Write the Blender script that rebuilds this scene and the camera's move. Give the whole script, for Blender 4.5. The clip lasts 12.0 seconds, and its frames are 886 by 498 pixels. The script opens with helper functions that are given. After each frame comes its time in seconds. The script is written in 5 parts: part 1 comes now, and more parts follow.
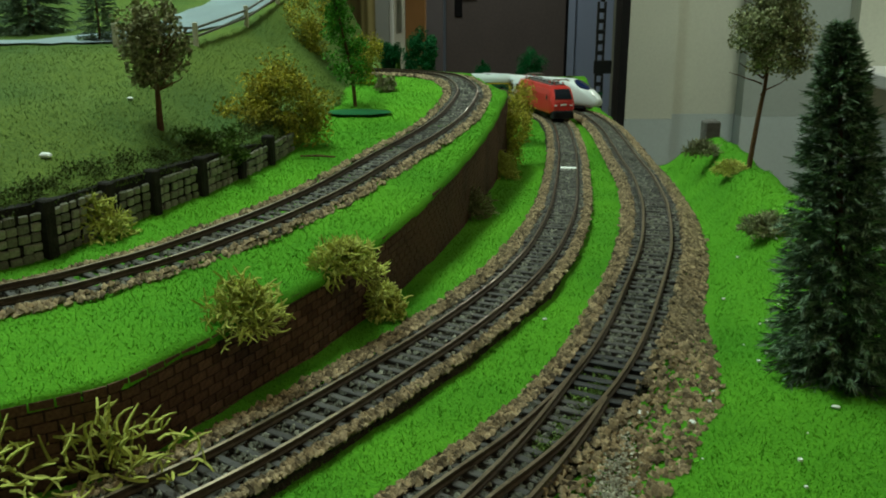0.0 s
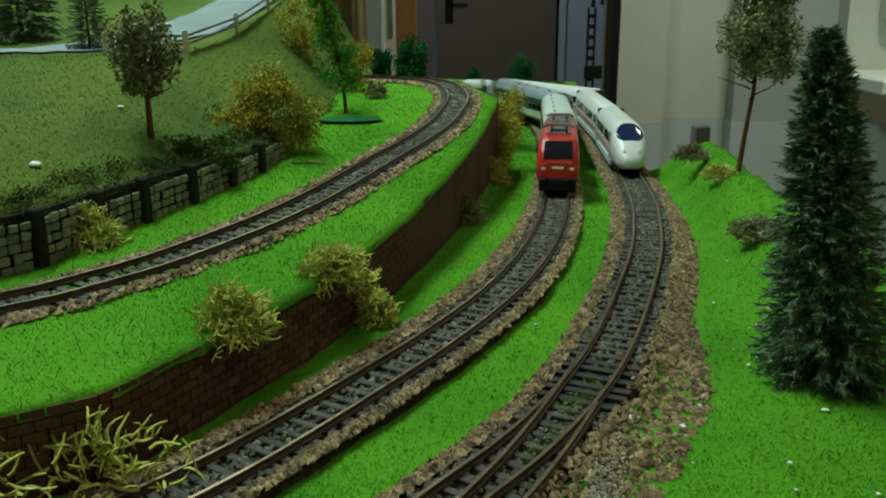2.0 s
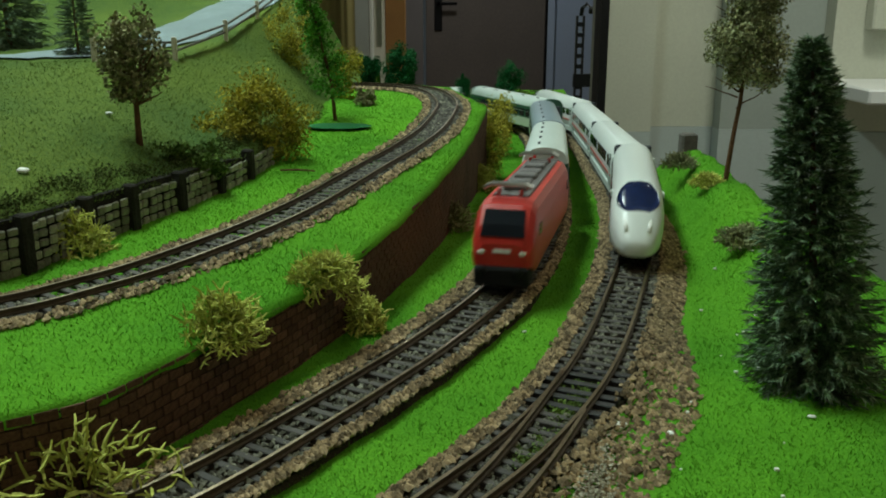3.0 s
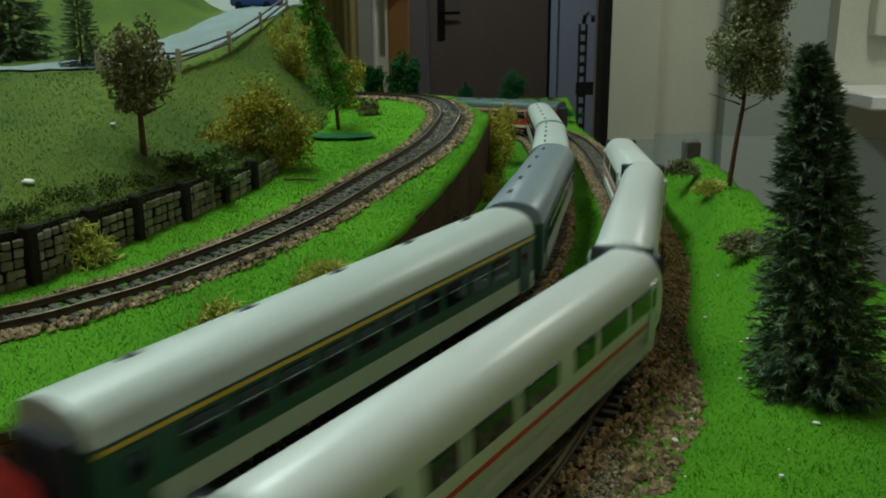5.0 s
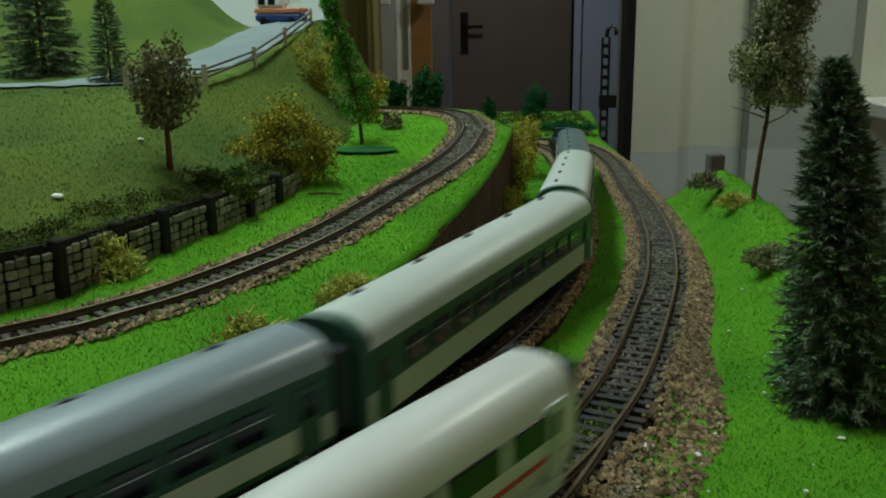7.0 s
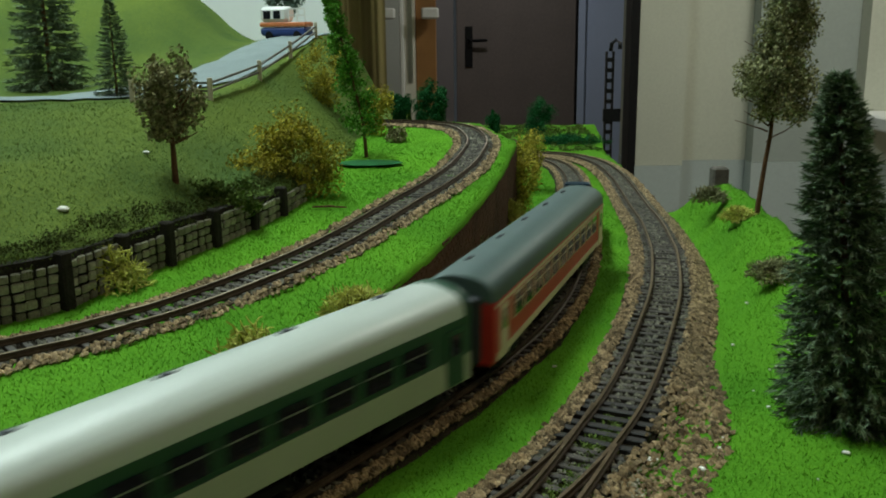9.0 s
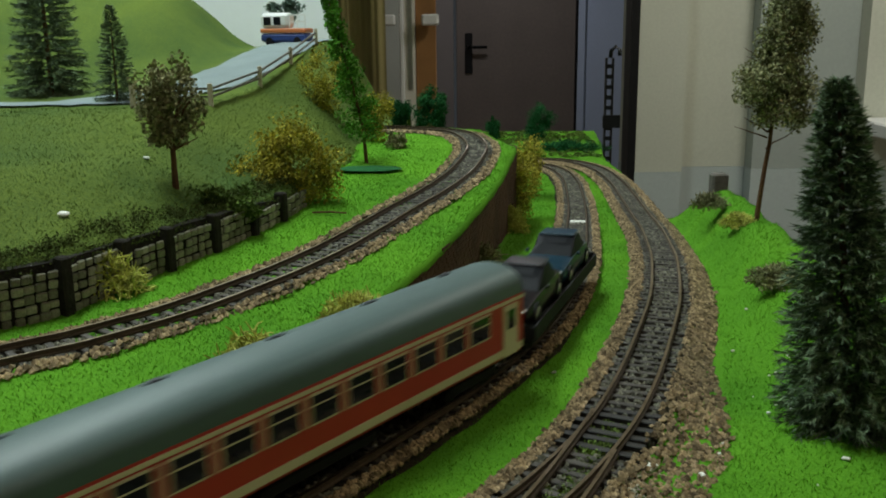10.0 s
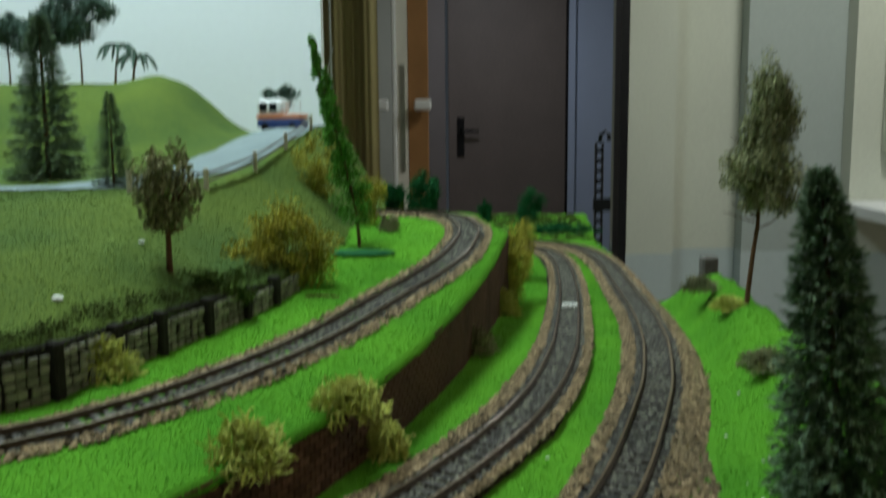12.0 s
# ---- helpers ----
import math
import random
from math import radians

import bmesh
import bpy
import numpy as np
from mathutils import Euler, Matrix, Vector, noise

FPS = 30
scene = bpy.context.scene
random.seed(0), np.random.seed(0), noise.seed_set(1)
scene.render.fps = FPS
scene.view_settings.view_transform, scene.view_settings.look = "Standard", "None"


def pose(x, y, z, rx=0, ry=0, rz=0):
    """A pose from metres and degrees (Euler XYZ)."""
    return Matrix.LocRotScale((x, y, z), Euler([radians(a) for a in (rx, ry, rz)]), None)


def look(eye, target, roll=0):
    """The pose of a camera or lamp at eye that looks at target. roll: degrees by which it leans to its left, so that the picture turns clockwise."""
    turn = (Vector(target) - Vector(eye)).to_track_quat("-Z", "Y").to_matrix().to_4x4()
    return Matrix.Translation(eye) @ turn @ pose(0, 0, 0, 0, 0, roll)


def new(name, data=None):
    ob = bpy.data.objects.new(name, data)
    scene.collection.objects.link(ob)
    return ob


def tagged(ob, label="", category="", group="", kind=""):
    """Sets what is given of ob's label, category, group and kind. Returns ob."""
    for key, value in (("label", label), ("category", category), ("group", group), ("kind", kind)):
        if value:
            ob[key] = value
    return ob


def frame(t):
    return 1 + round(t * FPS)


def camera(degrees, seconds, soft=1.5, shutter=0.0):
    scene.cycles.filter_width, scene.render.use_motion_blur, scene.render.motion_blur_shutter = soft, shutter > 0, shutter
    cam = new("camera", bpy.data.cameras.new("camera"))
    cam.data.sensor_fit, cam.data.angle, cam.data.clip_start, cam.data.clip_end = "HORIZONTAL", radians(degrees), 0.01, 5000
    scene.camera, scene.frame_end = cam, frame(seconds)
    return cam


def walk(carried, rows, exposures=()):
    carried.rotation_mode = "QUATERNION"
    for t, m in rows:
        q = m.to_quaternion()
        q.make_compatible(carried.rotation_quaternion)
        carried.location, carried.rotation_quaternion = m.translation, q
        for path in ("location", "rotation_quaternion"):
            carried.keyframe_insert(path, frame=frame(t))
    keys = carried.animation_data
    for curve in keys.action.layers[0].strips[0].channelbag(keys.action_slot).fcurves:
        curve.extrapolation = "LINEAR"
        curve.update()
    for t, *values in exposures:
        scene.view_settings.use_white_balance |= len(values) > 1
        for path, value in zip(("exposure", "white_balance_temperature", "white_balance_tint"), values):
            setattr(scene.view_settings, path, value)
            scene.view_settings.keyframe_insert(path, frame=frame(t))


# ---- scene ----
cam = camera(52.0, 12.0, soft=1.9, shutter=0.85)
ROWS = [
    (0.0, 0.0000, 0.0000, 0.1400, 0.00, -16.50, 0.00),
    (0.5, 0.0002, -0.0004, 0.1403, -0.28, -16.15, 0.07),
    (1.0, 0.0001, -0.0012, 0.1407, -0.46, -15.06, 0.01),
    (1.5, 0.0003, -0.0010, 0.1407, -0.45, -15.44, 0.07),
    (2.0, 0.0008, -0.0008, 0.1406, -0.49, -16.15, 0.25),
    (2.5, 0.0003, -0.0005, 0.1403, -0.74, -16.30, -0.15),
    (3.0, 0.0007, -0.0015, 0.1407, -1.23, -15.69, -0.04),
    (3.5, 0.0010, -0.0012, 0.1404, -1.19, -16.26, 0.11),
    (5.5, 0.0013, -0.0027, 0.1411, -0.83, -14.94, 0.50),
    (6.0, 0.0017, -0.0030, 0.1413, -0.71, -15.04, 0.86),
    (6.5, 0.0014, -0.0039, 0.1414, 0.23, -14.71, 0.70),
    (8.5, 0.0014, -0.0045, 0.1420, 0.80, -13.62, 0.75),
    (9.0, 0.0014, -0.0050, 0.1418, 0.81, -13.48, 0.70),
    (9.5, 0.0015, -0.0052, 0.1417, 0.80, -13.30, 0.69),
    (10.0, 0.0014, -0.0053, 0.1416, 0.79, -13.09, 0.63),
    (10.5, 0.0011, -0.0054, 0.1417, 0.75, -12.86, 0.52),
    (11.0, 0.0019, -0.0054, 0.1422, 0.82, -12.62, 0.75),
    (11.5, 0.0019, -0.0058, 0.1423, 0.82, -12.23, 0.71),
    (12.0, 0.0013, -0.0085, 0.1439, 0.24, -7.99, 0.50),
]
EXPOSURE = 0.0
walk(cam, [(t, pose(x, y, z, 90 + pitch, 0, yaw) @ pose(0, 0, 0, 0, 0, -roll)) for t, x, y, z, yaw, pitch, roll in ROWS],
     exposures=[(0, EXPOSURE + 0.03, 6450, -8), (1.5, EXPOSURE + 0.03, 6450, -8), (3.3, EXPOSURE + 0.03, 6500, -1), (5.0, EXPOSURE - 0.34, 6500, 0), (6.6, EXPOSURE - 0.34, 6500, 1),
                (8.4, EXPOSURE - 0.03, 6500, 2), (10.0, EXPOSURE + 0.03, 6550, 9), (11.5, EXPOSURE + 0.02, 6500, 0), (12, EXPOSURE + 0.1, 6050, 6)])

# ---- light ----
world = bpy.data.worlds.new("room_air")
scene.world = world
world.use_nodes = True
world.node_tree.nodes["Background"].inputs[0].default_value = (0.5, 0.55, 0.6, 1)
world.node_tree.nodes["Background"].inputs[1].default_value = 0.05


def area_lamp(name, at, target, sx, sy, watts, colour):
    data = bpy.data.lights.new(name, "AREA")
    data.shape, data.size, data.size_y, data.energy, data.color = "RECTANGLE", sx, sy, watts, colour
    ob = new(name, data)
    ob.matrix_world = look(at, target)
    return ob


area_lamp("ceiling_tube_lamp", (-0.48, 0.88, 1.36), (-0.43, 0.88, 0), 1.3, 0.16, 23.0, (0.86, 1.0, 0.98))
area_lamp("ceiling_panel_lamp", (0.55, -0.5, 1.36), (0.45, 0.1, 0), 0.5, 0.5, 5.2, (1.0, 0.80, 0.56))
# unseen fill lamp, added to brighten the right-hand wall
area_lamp("right_wall_fill_lamp", (1.25, 2.1, 1.36), (1.25, 2.2, 0), 0.4, 0.4, 15.0, (1.0, 0.97, 0.88))
# unseen fill lamp, added to lift the door and the hall wall
area_lamp("hall_fill_lamp", (0.2, 4.9, 1.36), (0.25, 4.95, 0), 0.3, 0.3, 7.5, (0.95, 0.96, 1.0))


# ---- materials ----
def mat(name, colour, rough=0.6, metal=0.0, var=0.25, scale=60.0, fine=900.0, bump=0.0, second=None, random=0.0, island=False, spec=0.5):
    """A procedural surface: colour varied at two scales, with fine relief."""
    m = bpy.data.materials.new(name)
    m.use_nodes = True
    nt = m.node_tree
    n, l = nt.nodes, nt.links
    b = n["Principled BSDF"]
    b.inputs["Roughness"].default_value, b.inputs["Metallic"].default_value = rough, metal
    b.inputs["Specular IOR Level"].default_value = spec
    co = n.new("ShaderNodeTexCoord")
    big, small = n.new("ShaderNodeTexNoise"), n.new("ShaderNodeTexNoise")
    for tex, s, d in ((big, scale, 4), (small, fine, 3)):
        tex.inputs["Scale"].default_value, tex.inputs["Detail"].default_value = s, d
        l.new(co.outputs["Object"], tex.inputs["Vector"])
    mix = n.new("ShaderNodeMix")
    mix.data_type = "RGBA"
    other = second or tuple(c * (1 - var) for c in colour)
    light = colour if second else tuple(min(1, c * (1 + var)) for c in colour)
    mix.inputs[6].default_value, mix.inputs[7].default_value = (*other, 1), (*light, 1)
    ramp = n.new("ShaderNodeMapRange")
    ramp.inputs[1].default_value, ramp.inputs[2].default_value = 0.35, 0.65
    add = n.new("ShaderNodeMath")
    add.operation = "MULTIPLY_ADD"
    l.new(small.outputs["Fac"], add.inputs[0])
    add.inputs[1].default_value = 0.5
    half = n.new("ShaderNodeMath")
    half.operation = "MULTIPLY"
    half.inputs[1].default_value = 0.5
    l.new(big.outputs["Fac"], half.inputs[0])
    l.new(half.outputs[0], add.inputs[2])
    l.new(add.outputs[0], ramp.inputs[0])
    l.new(ramp.outputs[0], mix.inputs[0])
    out = mix.outputs[2]
    if random:
        hsv = n.new("ShaderNodeHueSaturation")
        src = n.new("ShaderNodeNewGeometry" if island else "ShaderNodeObjectInfo")
        val = n.new("ShaderNodeMapRange")
        val.inputs[3].default_value, val.inputs[4].default_value = 1 - random, 1 + random
        l.new(src.outputs["Random Per Island" if island else "Random"], val.inputs[0])
        l.new(val.outputs[0], hsv.inputs["Value"])
        l.new(out, hsv.inputs["Color"])
        out = hsv.outputs[0]
    l.new(out, b.inputs["Base Color"])
    if bump:
        bp = n.new("ShaderNodeBump")
        bp.inputs["Strength"].default_value, bp.inputs["Distance"].default_value = bump, 0.0012
        l.new(small.outputs["Fac"], bp.inputs["Height"])
        l.new(bp.outputs[0], b.inputs["Normal"])
    return m


GRASS = mat("grass_mat", (0.125, 0.34, 0.022), 0.95, second=(0.06, 0.20, 0.015), scale=14, fine=900, bump=0.6, spec=0.05)
BLADE = mat("grass_blade", (0.155, 0.385, 0.028), 0.9, second=(0.085, 0.26, 0.02), scale=14, random=0.28, island=True, spec=0.05)
HILL = mat("hill_grass", (0.135, 0.185, 0.034), 0.95, scale=9, fine=700, bump=0.8, second=(0.05, 0.095, 0.028), spec=0.05)
HILLBLADE = mat("hill_tuft", (0.15, 0.21, 0.045), 0.9, second=(0.055, 0.105, 0.028), scale=12, random=0.3, island=True, spec=0.05)
DISTANT = mat("distant_grass", (0.16, 0.28, 0.07), 0.95, var=0.15, scale=12, fine=400, bump=0.5, spec=0.1)
EARTH = mat("earth", (0.05, 0.04, 0.028), 0.95, var=0.4, scale=40, fine=900, bump=0.8, spec=0.1)
BED = mat("ballast_bed", (0.05, 0.042, 0.03), 0.95, var=0.4, scale=120, fine=1200, bump=1.0, spec=0.1)
STONE = mat("ballast_stone", (0.40, 0.30, 0.175), 0.9, second=(0.13, 0.095, 0.055), scale=160, random=0.7, island=True, spec=0.2)
GREYSTONE = mat("grey_ballast", (0.22, 0.215, 0.165), 0.9, second=(0.075, 0.075, 0.058), scale=60, random=0.65, island=True, spec=0.2)
SLEEPER = mat("sleeper", (0.05, 0.043, 0.035), 0.7, var=0.4, scale=200, random=0.35)
BLACKSLEEPER = mat("black_sleeper", (0.014, 0.013, 0.012), 0.5, var=0.3, scale=200)
RAILSIDE = mat("rusty_rail", (0.075, 0.055, 0.035), 0.65, var=0.35, scale=150, spec=0.3)
RAILTOP = mat("rail_head", (0.34, 0.26, 0.17), 0.33, metal=1.0, var=0.35, scale=80)
BRICK = mat("brick", (0.185, 0.10, 0.062), 0.9, second=(0.075, 0.043, 0.03), scale=26, bump=0.4, random=0.35, spec=0.15)
MORTAR = mat("mortar", (0.045, 0.03, 0.022), 0.95, var=0.3, scale=100, bump=0.5, spec=0.1)
BLOCK = mat("stone_block", (0.34, 0.33, 0.26), 0.9, second=(0.15, 0.145, 0.11), scale=120, bump=0.5, random=0.35, spec=0.2)
DARKSTONE = mat("dark_stone", (0.028, 0.026, 0.022), 0.95, var=0.35, scale=100, bump=0.5, spec=0.1)
LICHEN = mat("lichen", (0.58, 0.60, 0.15), 0.9, second=(0.34, 0.35, 0.075), scale=70, random=0.35, island=True, spec=0.1)
OLIVE = mat("olive_foliage", (0.48, 0.42, 0.05), 0.9, second=(0.20, 0.19, 0.035), scale=70, random=0.5, island=True, spec=0.1)
GREYLEAF = mat("dry_leaf", (0.42, 0.42, 0.23), 0.9, second=(0.13, 0.15, 0.07), scale=90, random=0.55, island=True, spec=0.1)
BROWNLEAF = mat("brown_leaf", (0.36, 0.35, 0.19), 0.9, second=(0.12, 0.115, 0.055), scale=90, random=0.55, island=True, spec=0.1)
SCENICMOSS = mat("turnout_moss", (0.20, 0.30, 0.07), 0.95, second=(0.07, 0.10, 0.03), scale=120, random=0.5, island=True, spec=0.05)
PLASTERDUST = mat("plaster_dust", (0.55, 0.53, 0.42), 0.95, second=(0.25, 0.22, 0.15), scale=160, random=0.4, island=True, spec=0.05)
FRESH = mat("fresh_leaf", (0.09, 0.27, 0.03), 0.85, var=0.3, scale=60, random=0.5, island=True, spec=0.15)
FIR = mat("fir_needle", (0.20, 0.265, 0.15), 0.8, second=(0.075, 0.125, 0.078), scale=110, random=0.6, island=True, spec=0.15)
HEDGE = mat("hedge_leaf", (0.02, 0.11, 0.035), 0.9, var=0.3, scale=60, random=0.4, island=True, spec=0.1)
BARK = mat("bark", (0.12, 0.065, 0.035), 0.9, var=0.4, scale=200, bump=0.6, spec=0.1)
ROADGREY = mat("road_paint", (0.215, 0.265, 0.27), 0.9, var=0.14, scale=30, bump=0.2, spec=0.2)
TIMBER = mat("white_timber", (0.5, 0.46, 0.36), 0.8, var=0.2, scale=150)
RAILWOOD = mat("weathered_timber", (0.11, 0.10, 0.085), 0.8, var=0.3, scale=150)
WHITEBIT = mat("white_chip", (0.8, 0.8, 0.74), 0.6, var=0.1)
BACKWALL = mat("backdrop_paint", (0.90, 0.94, 0.98), 0.9, var=0.015, scale=3, fine=90)
PLASTER = mat("beige_plaster", (0.56, 0.575, 0.48), 0.9, var=0.06, scale=3, fine=120, bump=0.1)
GREYBASE = mat("grey_blue_base", (0.46, 0.52, 0.51), 0.7, var=0.05, scale=3, fine=120)
DOORBROWN = mat("door_veneer", (0.19, 0.155, 0.135), 0.55, var=0.12, scale=4, fine=60)
JAMB = mat("door_jamb", (0.24, 0.21, 0.20), 0.6, var=0.1, scale=4)
OAK = mat("oak_trim", (0.34, 0.17, 0.06), 0.5, var=0.25, scale=10)
CREAMTRIM = mat("cream_trim", (0.8, 0.78, 0.7), 0.5, var=0.1, scale=10)
OLIVEPANEL = mat("olive_curtain", (0.27, 0.23, 0.095), 0.8, var=0.2, scale=3)
DARKMETAL = mat("dark_metal", (0.02, 0.02, 0.022), 0.4, metal=0.6, var=0.2)
STEEL = mat("steel", (0.6, 0.6, 0.58), 0.3, metal=1.0, var=0.1)
WHITEPLASTIC = mat("white_plastic", (0.85, 0.86, 0.86), 0.35, var=0.03)
FLOORING = mat("flooring", (0.20, 0.15, 0.11), 0.6, var=0.2, scale=3, fine=40)
CEILING = mat("ceiling_paint", (0.75, 0.74, 0.70), 0.9, var=0.03, scale=2)
RED = mat("loco_red", (0.50, 0.028, 0.022), 0.35, var=0.08, scale=40)
REDROOF = mat("loco_roof", (0.11, 0.10, 0.095), 0.6, var=0.25, scale=80)
BLACK = mat("underframe", (0.010, 0.010, 0.011), 0.7, var=0.3, scale=100, spec=0.2)
GLASSDARK = mat("dark_glazing", (0.008, 0.010, 0.016), 0.08, var=0.1)
BLUESEAT = mat("cab_blue", (0.02, 0.07, 0.35), 0.5, var=0.1)
ICEWHITE = mat("train_white", (0.66, 0.69, 0.66), 0.32, var=0.03, scale=30)
ICERED = mat("stripe_red", (0.50, 0.03, 0.02), 0.4, var=0.08)
LIGHTGREY = mat("light_grey_roof", (0.52, 0.58, 0.54), 0.4, var=0.06, scale=40)
BLUEGREY = mat("blue_grey_roof", (0.23, 0.285, 0.32), 0.32, var=0.1, scale=40)
DARKGREY = mat("dark_grey_roof", (0.07, 0.115, 0.112), 0.5, var=0.12, scale=40)
GREEN = mat("coach_green", (0.018, 0.075, 0.04), 0.4, var=0.12, scale=40)
PALEGREEN = mat("coach_pale", (0.42, 0.46, 0.36), 0.45, var=0.08, scale=40)
YELLOW = mat("line_yellow", (0.62, 0.42, 0.03), 0.5, var=0.1)
CREAM = mat("coach_cream", (0.66, 0.57, 0.40), 0.45, var=0.08, scale=40)
COACHRED = mat("coach_red", (0.46, 0.028, 0.026), 0.4, var=0.1, scale=40)
RUBBER = mat("bellows_rubber", (0.03, 0.035, 0.045), 0.6, var=0.2)
CARBLACK = mat("car_black", (0.010, 0.008, 0.010), 0.3, var=0.1, spec=0.3)
CARBLUE = mat("car_blue", (0.008, 0.035, 0.06), 0.3, var=0.1, spec=0.3)
LAMPGLASS = mat("lamp_glass", (0.8, 0.8, 0.75), 0.1, var=0.05)
VANBLUE = mat("van_blue", (0.03, 0.06, 0.22), 0.4, var=0.1)
VANORANGE = mat("van_orange", (0.62, 0.20, 0.07), 0.4, var=0.1)
PIERGREY = mat("grey_green_paint", (0.36, 0.40, 0.37), 0.85, var=0.05, scale=3, fine=90)
CARGLASS = mat("car_glass", (0.008, 0.009, 0.012), 0.5, var=0.1, spec=0.1)
# the windscreen's blue reflection is put into the cab glazing's colour
CABGLASS = mat("cab_glazing", (0.010, 0.018, 0.065), 0.12, var=0.3, scale=120, spec=0.35)
HALLPAINT = mat("pale_blue_paint", (0.50, 0.58, 0.75), 0.8, var=0.04, scale=3, fine=90)
MOSS = mat("dark_moss", (0.10, 0.13, 0.035), 0.95, second=(0.04, 0.052, 0.018), scale=60, random=0.5, island=True, spec=0.05)
TREMBLE = mat("backdrop_tree", (0.08, 0.13, 0.10), 0.9, var=0.2, scale=50, random=0.3, island=True)


# ---- mesh helpers ----
def mk(name, verts, faces, mats, parent=None, label="", index=None, smooth=False):
    """One mesh object from plain vertex and face lists."""
    me = bpy.data.meshes.new(name)
    me.from_pydata([tuple(v) for v in verts], [], [tuple(f) for f in faces])
    for m in (mats if isinstance(mats, (list, tuple)) else [mats]):
        me.materials.append(m)
    if index is not None:
        me.polygons.foreach_set("material_index", np.array(index, dtype=np.int32))
    if smooth:
        me.polygons.foreach_set("use_smooth", np.ones(len(me.polygons), dtype=bool))
    me.update()
    ob = new(name, me)
    if parent:
        ob.parent = parent
    if label:
        ob["label"] = label
    return ob


def share(name, data, parent, m, label=""):
    ob = new(name, data)
    ob.parent = parent
    ob.matrix_basis = m
    if label:
        ob["label"] = label
    return ob


def thing(name, label, category, m=None, group="", kind=""):
    ob = new(name)
    ob.empty_display_size = 0.01
    if m is not None:
        ob.matrix_basis = m
    return tagged(ob, label, category, group, kind)


class Buf:
    """Collects pieces of one mesh."""

    def __init__(self):
        self.v, self.f, self.i = [], [], []

    def add(self, verts, faces, index=0):
        o = len(self.v)
        self.v.extend(tuple(p) for p in verts)
        self.f.extend(tuple(o + k for k in f) for f in faces)
        self.i.extend([index] * len(faces))

    def box(self, x0, x1, y0, y1, z0, z1, index=0, bevel=0.0):
        b = min(bevel, (x1 - x0) / 3, (y1 - y0) / 3, (z1 - z0) / 3)
        if b <= 0:
            v = [(x, y, z) for z in (z0, z1) for y in (y0, y1) for x in (x0, x1)]
            f = [(0, 2, 3, 1), (4, 5, 7, 6), (0, 1, 5, 4), (2, 6, 7, 3), (0, 4, 6, 2), (1, 3, 7, 5)]
            return self.add(v, f, index)
        rings = []
        for z, c in ((z0, b), (z0 + b, 0), (z1 - b, 0), (z1, b)):
            a0, a1, b0, b1 = x0 + c, x1 - c, y0 + c, y1 - c
            rings.append([(a0 + b, b0, z), (a1 - b, b0, z), (a1, b0 + b, z), (a1, b1 - b, z), (a1 - b, b1, z), (a0 + b, b1, z), (a0, b1 - b, z), (a0, b0 + b, z)])
        self.loft(rings, index, True)

    def loft(self, rings, index=0, cap=True):
        o, n = len(self.v), len(rings[0])
        for r in rings:
            self.v.extend(tuple(p) for p in r)
        for k in range(len(rings) - 1):
            for j in range(n):
                a, b = o + k * n + j, o + k * n + (j + 1) % n
                self.f.append((a, b, b + n, a + n))
                self.i.append(index)
        if cap:
            self.f.append(tuple(o + j for j in reversed(range(n))))
            self.f.append(tuple(o + (len(rings) - 1) * n + j for j in range(n)))
            self.i.extend([index, index])

    def tube(self, pts, radii, sides=6, index=0):
        rings = []
        pts = [Vector(p) for p in pts]
        for k, p in enumerate(pts):
            d = (pts[min(k + 1, len(pts) - 1)] - pts[max(k - 1, 0)]).normalized()
            a = d.orthogonal().normalized()
            b = d.cross(a)
            r = radii[k] if isinstance(radii, (list, tuple)) else radii
            rings.append([p + r * (math.cos(2 * math.pi * j / sides) * a + math.sin(2 * math.pi * j / sides) * b) for j in range(sides)])
        self.loft(rings, index)

    def make(self, name, mats, parent=None, label="", smooth=False):
        return mk(name, self.v, self.f, mats, parent, label, self.i if isinstance(mats, (list, tuple)) and len(mats) > 1 else None, smooth)


def boxpart(name, dims, m, parent, label="", bevel=0.0):
    b = Buf()
    b.box(*dims, bevel=bevel)
    return b.make(name, m, parent, label)


def spline(points, step=0.004):
    """A smooth line through the points, with even steps."""
    P = np.array(points, dtype=float)
    Q = np.vstack([2 * P[0] - P[1], P, 2 * P[-1] - P[-2]])
    out = []
    for i in range(1, len(Q) - 2):
        a, b, c, d = Q[i - 1:i + 3]
        for u in np.linspace(0, 1, 24, endpoint=False):
            out.append(0.5 * (2 * b + (c - a) * u + (2 * a - 5 * b + 4 * c - d) * u * u + (3 * b - a - 3 * c + d) * u ** 3))
    out = np.array(out + [P[-1]])
    s = np.concatenate([[0], np.cumsum(np.linalg.norm(np.diff(out[:, :2], axis=0), axis=1))])
    t = np.arange(0, s[-1], step)
    return np.stack([np.interp(t, s, out[:, k]) for k in range(out.shape[1])], 1)


def smoothstep(x, a, b):
    t = np.clip((x - a) / (b - a), 0, 1)
    return t * t * (3 - 2 * t)


def wobble(x, y, f, seed=0.0):
    return noise.noise((x * f + seed, y * f - seed, seed * 0.7))


